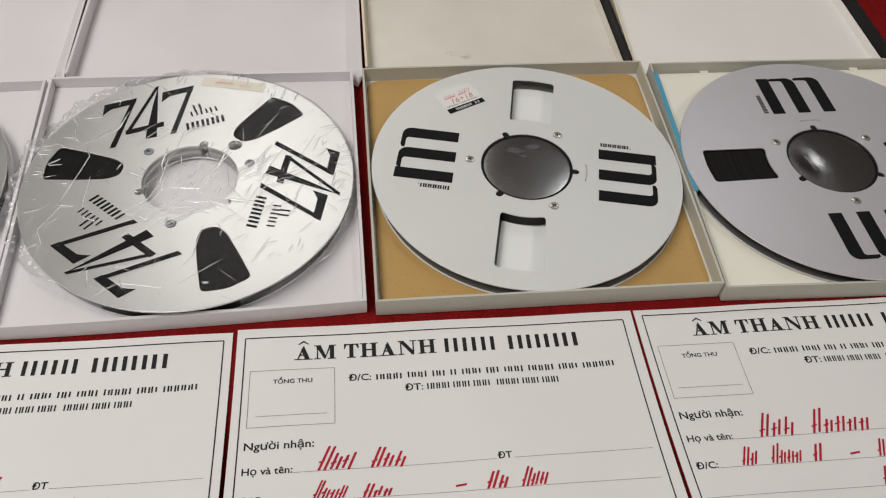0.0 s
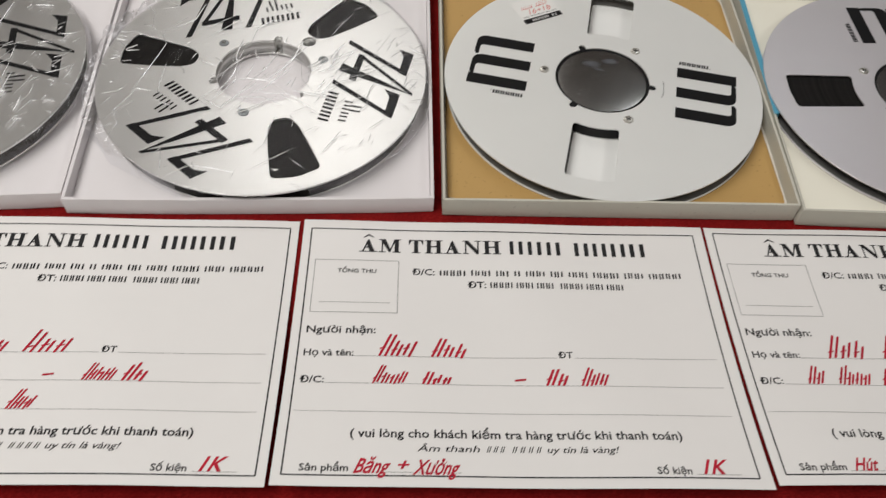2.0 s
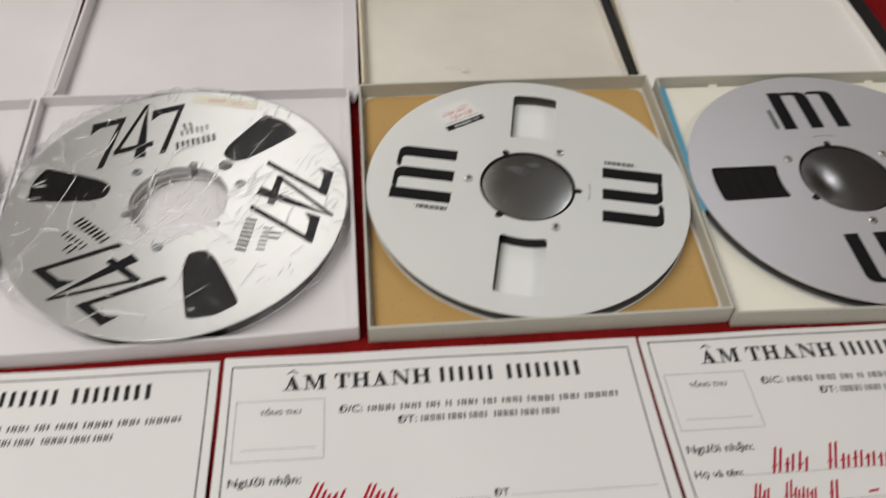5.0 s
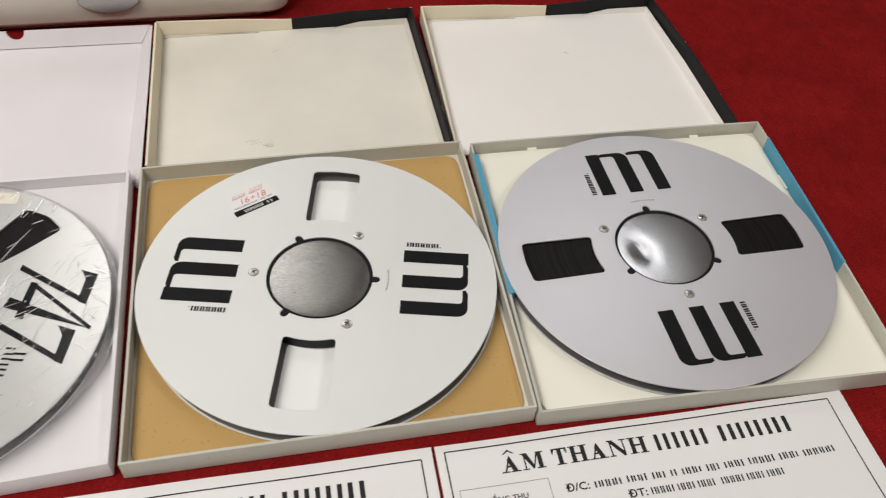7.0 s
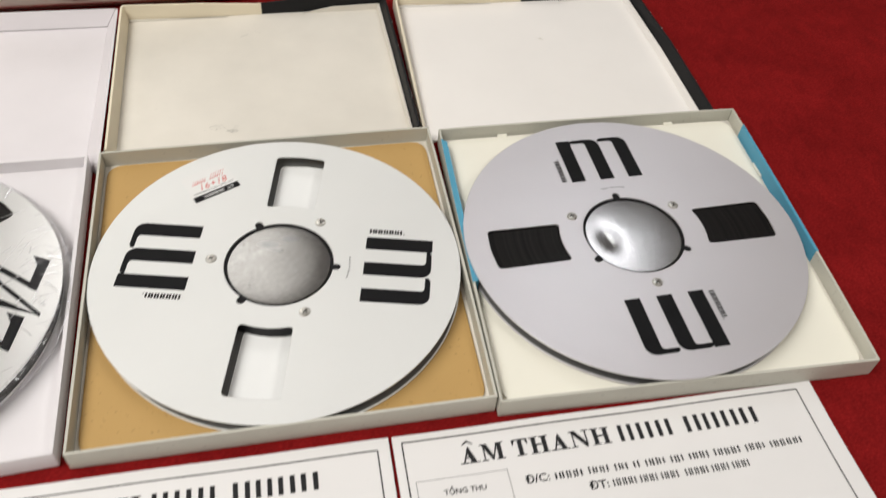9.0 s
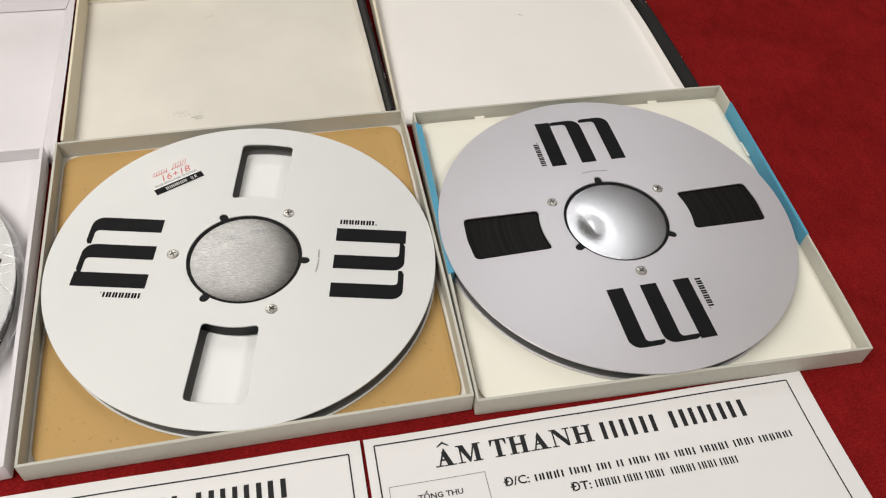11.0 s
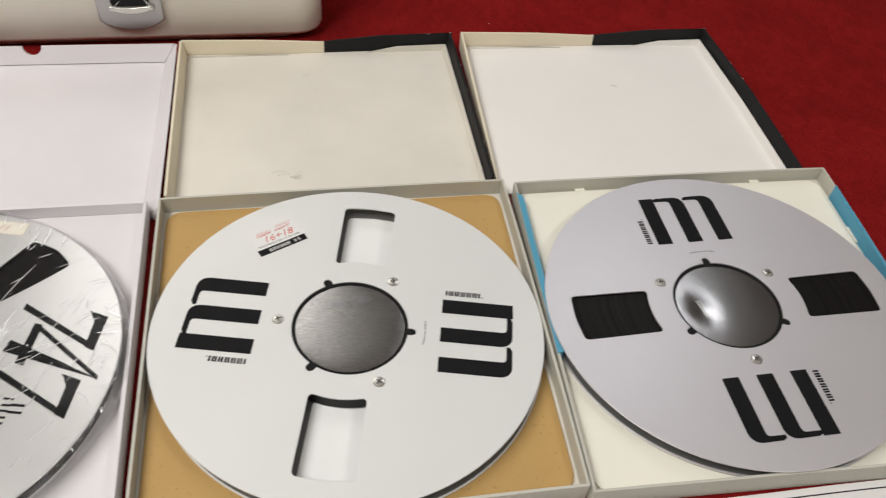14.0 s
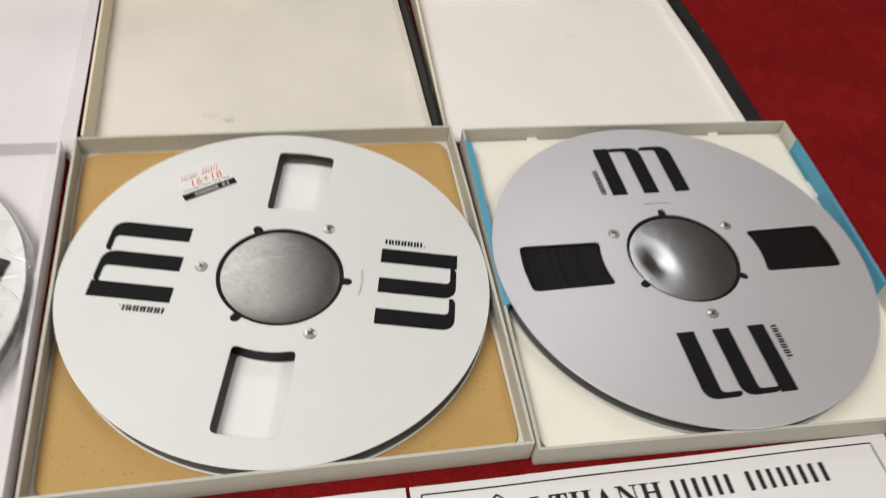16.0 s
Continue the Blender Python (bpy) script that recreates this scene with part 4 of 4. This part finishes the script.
def serif_letter(glyph, x0, x1, base, cap):
    """Strokes of a bold roman capital between x0 and x1: thick and thin stems with slab serifs."""
    w = x1 - x0
    thick, thin, foot = 0.0030, 0.0010, 0.0008
    top = base + cap

    def box(a, b, lo, hi):
        return [(a, lo), (b, lo), (b, hi), (a, hi)]

    def slab(c, half, low):
        y = base if low else top - foot
        return box(c - half, c + half, y, y + foot)

    if glyph == "^":
        c, y = (x0 + x1) / 2, top + 0.0012
        return [[(x0, y), (x0 + 0.0014, y), (c, y + 0.0018), (c, y + 0.0033)], [(x1 - 0.0014, y), (x1, y), (c, y + 0.0033), (c, y + 0.0018)]]
    if glyph == "T":
        c = (x0 + x1) / 2
        return [box(c - thick / 2, c + thick / 2, base + foot, top - 0.0010), box(x0, x1, top - 0.0010, top), slab(c, 0.0032, True),
                [(x0, top - 0.0010), (x0, top - 0.0042), (x0 + 0.0006, top - 0.0042), (x0 + 0.0018, top - 0.0010)],
                [(x1 - 0.0018, top - 0.0010), (x1 - 0.0006, top - 0.0042), (x1, top - 0.0042), (x1, top - 0.0010)]]
    if glyph == "H":
        a, b = x0 + 0.0031, x1 - 0.0031
        return [box(c - thick / 2, c + thick / 2, base + foot, top - foot) for c in (a, b)] + [slab(c, 0.0030, low) for c in (a, b) for low in (True, False)] + \
               [box(a + thick / 2, b - thick / 2, base + cap * 0.47, base + cap * 0.47 + 0.0012)]
    if glyph == "N":
        a, b = x0 + 0.0022, x1 - 0.0022
        return [box(a - thin / 2, a + thin / 2, base + foot, top - foot), box(b - thin / 2, b + thin / 2, base + 0.0020, top - foot),
                [(a - 0.0010, top - foot), (b - 0.0012, base - 0.0002), (b + 0.0004, base - 0.0002), (b + 0.0004, base + 0.0024), (a + 0.0026, top - foot)],
                slab(a, 0.0022, True), box(x0, a + 0.0024, top - foot, top), slab(b, 0.0024, False)]
    if glyph == "M":
        a, b, c = x0 + 0.0024, x1 - 0.0030, (x0 + x1) / 2 - 0.0004
        return [box(a - thin / 2, a + thin / 2, base + foot, top - foot), box(b - thick / 2, b + thick / 2, base + foot, top - foot),
                [(a - 0.0012, top - foot), (c - 0.0002, base + 0.0002), (c + 0.0010, base + 0.0026), (a + 0.0026, top - foot)],
                [(c - 0.0002, base + 0.0002), (c + 0.0006, base + 0.0002), (b - 0.0008, top - foot), (b - 0.0020, top - foot)],
                slab(a, 0.0024, True), box(x0, a + 0.0024, top - foot, top), slab(b, 0.0030, True), box(b - 0.0022, x1, top - foot, top)]
    c = (x0 + x1) / 2 - 0.0002
    return [[(x0 + 0.0022, base + foot), (x0 + 0.0033, base + foot), (c + 0.0004, top - 0.0022), (c, top)],
            [(x1 - 0.0056, base + foot), (x1 - 0.0020, base + foot), (c + 0.0004, top), (c - 0.0016, top - 0.0032)],
            box(x0 + 0.0044, x1 - 0.0050, base + cap * 0.30, base + cap * 0.30 + 0.0011),
            box(x0, x0 + 0.0056, base, base + foot), box(x1 - 0.0072, x1, base, base + foot)]


def order_form(m, seed, hand, goods, label, left=0.0, right=PW, top=0.0):
    sheet = thing("order_form", m, label, "paper form", "order forms")
    f = form_lift(seed)
    lift = lambda k: (lambda x, y: f(x, y) + k)
    nx, ny = 40, 28
    bm = bmesh.new()
    for side in (0.0, -0.00012):
        grid = [[bm.verts.new((left + (right - left) * i / nx, top - (PH + top) * j / ny, f(left + (right - left) * i / nx, top - (PH + top) * j / ny) + side)) for j in range(ny + 1)] for i in range(nx + 1)]
        for i in range(nx):
            for j in range(ny):
                face = bm.faces.new((grid[i][j], grid[i][j + 1], grid[i + 1][j + 1], grid[i + 1][j]))
                face.smooth = True
    part("sheet", bm, PAPER, sheet)
    ink = lambda name, faces, mat=INK, note="", k=0.00022: mesh_ob(name, sheet_from(faces, lift(k)), mat, sheet, note)
    say = lambda body, x0, x1, y, cap, mat=GREY_INK, lean=0.0, bold=0.016, name="printed_text", note="": mesh_ob(name, lettering(body, x0, x1, y, cap, lift(0.00024), lean, bold), mat, sheet, note)
    x0, x1, y0, y1, t = 0.0061, 0.2906, -0.0082, -0.2026, 0.0009
    ink("border", strip(x0, y0, x1, y0, t) + strip(x0, y1, x1, y1, t) + strip(x0, y0, x0, y1, t) + strip(x1, y0, x1, y1, t), GREY_INK, "thin printed border")
    ink("photo_box", strip(0.011, -0.0365, 0.0708, -0.0365, 0.0004) + strip(0.011, -0.0817, 0.0708, -0.0817, 0.0004) + strip(0.011, -0.0365, 0.011, -0.0817, 0.0004) + strip(0.0708, -0.0365, 0.0708, -0.0817, 0.0004), LINE_INK)
    say("TỔNG THU", 0.0274, 0.0550, -0.0477, 0.0034)
    ink("rule", strip(0.0166, -0.0733, 0.0655, -0.0733, 0.00035), LINE_INK)
    for glyph, g0, g1 in HEADING:
        mesh_ob("heading_letter", sheet_from(serif_letter(glyph, g0, g1, -0.0288, 0.0120), lift(0.00024)), GREY_INK, sheet, "bold serif heading letter")
    for g0, g1 in NAME_SLOTS:
        for k, piece in enumerate(letter_bars(1, g0, g1, -0.0288, -0.0168, 0.80)):
            ink("heading_bar", [piece], GREY_INK, "" if k else "bold printed heading letter")
    say("Đ/C:", 0.0806, 0.0968, -0.0482, 0.0053)
    rng = random.Random(7)
    words, x = [], 0.1000
    for n in (4, 3, 2, 1, 3, 2, 3, 4, 3, 5):
        w = n * 0.00476
        words += letter_bars(n, x, x + w, -0.0482, -0.0436, 0.84, 0, rng, 0.0004)
        x += w + 0.0036
    tagged(ink("address_bar", words, GREY_INK), kind="stuff")
    say("ĐT:", 0.1203, 0.1335, -0.0587, 0.0053)
    words, x = [], 0.1360
    for n in (4, 3, 3, 0, 4, 3, 3):
        if n:
            words += letter_bars(n, x, x + n * 0.0041, -0.0587, -0.0538, 0.84)
        x += n * 0.0041 + 0.0023
    tagged(ink("number_bar", words, GREY_INK), kind="stuff")
    say("Người nhận:", 0.0103, 0.0568, -0.0988, 0.0056)
    say("Họ và tên:", 0.0101, 0.0430, -0.1170, 0.0050)
    say("ĐT", 0.1790, 0.1888, -0.1164, 0.0048)
    say("Đ/C:", 0.0097, 0.0252, -0.1378, 0.0050)
    ink("rule", strip(0.0435, -0.1170, 0.178, -0.1164, 0.00032), LINE_INK)
    ink("rule", strip(0.190, -0.1164, 0.2855, -0.1160, 0.00032), LINE_INK)
    ink("rule", strip(0.0260, -0.1378, 0.2850, -0.1381, 0.00032), LINE_INK)
    ink("rule", strip(0.0085, -0.1586, 0.2850, -0.1594, 0.00032), LINE_INK)
    say("( vui lòng cho khách kiểm tra hàng trước khi thanh toán)", 0.0445, 0.2496, -0.1768, 0.0058)
    say("Âm thanh", 0.0856, 0.1231, -0.1862, 0.0044, INK, 0.35, 0.004)
    names = ink("name_bar", letter_bars(3, 0.1266, 0.1390, -0.1862, -0.1820, 0.45, 0.35) + letter_bars(4, 0.1419, 0.1617, -0.1862, -0.1820, 0.45, 0.35), INK)
    tagged(names, kind="stuff")
    say("uy tín là vàng!", 0.1646, 0.2076, -0.1862, 0.0044, INK, 0.35, 0.004)
    say("Sản phẩm", 0.0160, 0.0450, -0.1998, 0.0046)
    say("Số kiện", 0.2295, 0.2504, -0.2002, 0.0046)
    ink("rule", strip(0.047, -0.2003, 0.112, -0.2003, 0.0003), LINE_INK)
    ink("rule", strip(0.2530, -0.2003, 0.2800, -0.2003, 0.0003), LINE_INK)
    rng = random.Random(int(seed * 10))
    for base, words in hand:
        for a, b, h, n in words:
            faces = scrawl(a, b, base, h, n, rng) if n else [[(a, base + 0.003), (b, base + 0.0038), (b, base + 0.0053), (a, base + 0.0045)]]
            tagged(ink("handwriting", faces, RED_INK, "red marker handwriting", 0.00030), kind="stuff" if n else "")
    for body, a, b, y, cap in goods:
        say(body, a, b, y, cap, RED_INK, 0.40, 0.020, "handwriting", "red marker handwriting")
    return sheet


ROWS = (-0.1168, -0.1378, -0.1588)
order_form(pose(-0.2356, -0.1429, 0, 0, 0, 0.52), 1.0,
           ((ROWS[0], ((0.0581, 0.0817, 0.0145, 3), (0.0929, 0.1165, 0.0125, 3))),
            (ROWS[1], ((0.0553, 0.0771, 0.0110, 4), (0.0873, 0.1067, 0.0080, 3), (0.1487, 0.1561, 0, 0), (0.1678, 0.1825, 0.0110, 2), (0.1909, 0.2085, 0.0115, 3)))),
           (("Băng", 0.0480, 0.0675, -0.2008, 0.0095), ("+", 0.0729, 0.0796, -0.1992, 0.0075), ("Xưởng", 0.0830, 0.1090, -0.2015, 0.0095), ("1K", 0.2574, 0.2706, -0.1998, 0.0095)),
           "printed white order form filled in with red marker")
order_form(pose(-0.5358, -0.1471, 0, 0, 0, 0.7), 2.0,
           ((ROWS[0], ((0.052, 0.076, 0.0120, 3), (0.084, 0.116, 0.0135, 4), (0.127, 0.157, 0.0140, 3))),
            (ROWS[1], ((0.050, 0.076, 0.0105, 4), (0.084, 0.116, 0.0120, 5), (0.147, 0.154, 0, 0), (0.1715, 0.191, 0.0115, 4), (0.196, 0.211, 0.0110, 2))),
            (ROWS[2], ((0.105, 0.120, 0.0115, 2), (0.131, 0.1465, 0.0115, 3))), (-0.2003, ((0.053, 0.095, 0.0100, 6),))),
           (("1K", 0.2574, 0.2706, -0.1998, 0.0095),),
           "printed white order form with three red marker lines", -0.0012, 0.2968, -0.0014)
order_form(pose(0.0650, -0.1372, 0, 0, 0, 0.72) @ Matrix.Diagonal((0.985, 1, 1, 1)), 3.0,
           ((ROWS[0], ((0.0616, 0.0888, 0.0160, 3), (0.1007, 0.1450, 0.0150, 5))),
            (ROWS[1], ((0.0412, 0.0530, 0.0120, 2), (0.0625, 0.0850, 0.0120, 4), (0.0925, 0.1000, 0.0110, 1), (0.1210, 0.1285, 0, 0), (0.1400, 0.1640, 0.0110, 4))),
            (ROWS[2], ((0.1330, 0.1480, 0.0110, 2), (0.1540, 0.1740, 0.0110, 3)))),
           (("Hút", 0.0500, 0.0640, -0.2000, 0.0085), ("ẩm", 0.0690, 0.0820, -0.2000, 0.0085), ("mini", 0.0890, 0.1070, -0.2000, 0.0085), ("1K", 0.2574, 0.2706, -0.1998, 0.0095)),
           "printed white order form at the end of the row", 0.0, 0.3035, -0.0030)


# ---------------------------------------------------------------- carrying case
def carrying_case():
    case = thing("carrying_case", pose(0, 0.3775, 0, 0, 0, 1.2), "off-white moulded plastic case with a metal latch", "case")
    x0, x1, d, h = -0.640, -0.0030, 0.230, 0.150
    plan = rounded([(x0, 0), (x1, 0), (x1, d), (x0, d)], 0.030, 8)
    shell = shape_mesh("shell", [plan], 0.0070, h, 0.005)
    mesh_ob("shell", shell, CASE_SHELL, case)
    inset = rounded([(x0 + 0.008, 0.010), (x1 - 0.020, 0.010), (x1 - 0.016, d - 0.008), (x0 + 0.008, d - 0.008)], 0.024, 8)
    mesh_ob("base", shape_mesh("base", [inset], 0.0, 0.0085, 0.001), CASE_BASE, case, "dull brown recessed base")
    plate = [(-0.2200, 0.074), (-0.2200, 0.029)] + arc(0.044, 229, 311, 10, -0.1908, 0.0585) + [(-0.1616, 0.029), (-0.1616, 0.074)]
    mesh = shape_mesh("latch", [plate], 0, 0.0050, 0.0014)
    mesh.transform(pose(0.0105, 0.0, 0.0060, 90, 0, 0))
    latch = mesh_ob("latch", mesh, GREY_ALLOY, case, "grey metal latch plate")
    # Flat black sheet on the plate's face, put in for the shaded hollow.
    rec = rounded([(-0.2065, 0.041), (-0.1725, 0.041), (-0.1725, 0.072), (-0.2065, 0.072)], 0.004, 3)
    mesh = shape_mesh("recess", [rec], 0, 0.0008, 0)
    mesh.transform(pose(0.0105, -0.0051, 0.0060, 90, 0, 0))
    mesh_ob("recess", mesh, BLACK_PLASTIC, latch, "black sheet standing for the shaded recess of the latch")
    mesh = shape_mesh("lip", [rounded([(-0.2085, 0.0365)] + arc(0.044, 245, 296, 8, -0.1890, 0.0775) + [(-0.1690, 0.0365), (-0.1690, 0.0420), (-0.1890, 0.0400), (-0.2085, 0.0420)], 0.002, 3)], 0, 0.0035, 0.001)
    mesh.transform(pose(0.0105, -0.0050, 0.0060, 90, 0, 0))
    mesh_ob("lip", mesh, SCREW_STEEL, latch, "bright metal lip")


carrying_case()


def lint():
    """Loose pale specks caught in the felt."""
    rng = random.Random(11)
    faces = []
    for _ in range(90):
        x, y = rng.uniform(-0.7, 0.95), rng.uniform(-0.55, 1.3)
        r = rng.uniform(0.0004, 0.0011)
        faces.append([(x + r * rng.uniform(0.4, 1.6) * math.cos(t), y + r * math.sin(t)) for t in np.arange(0, 6.2, 1.1)])
    mesh = sheet_from(faces, lambda x, y: 0.0006)
    ob = mesh_ob("lint", mesh, LINT)
    tagged(ob, "pale specks of lint on the red felt", "lint", "", "stuff")


lint()
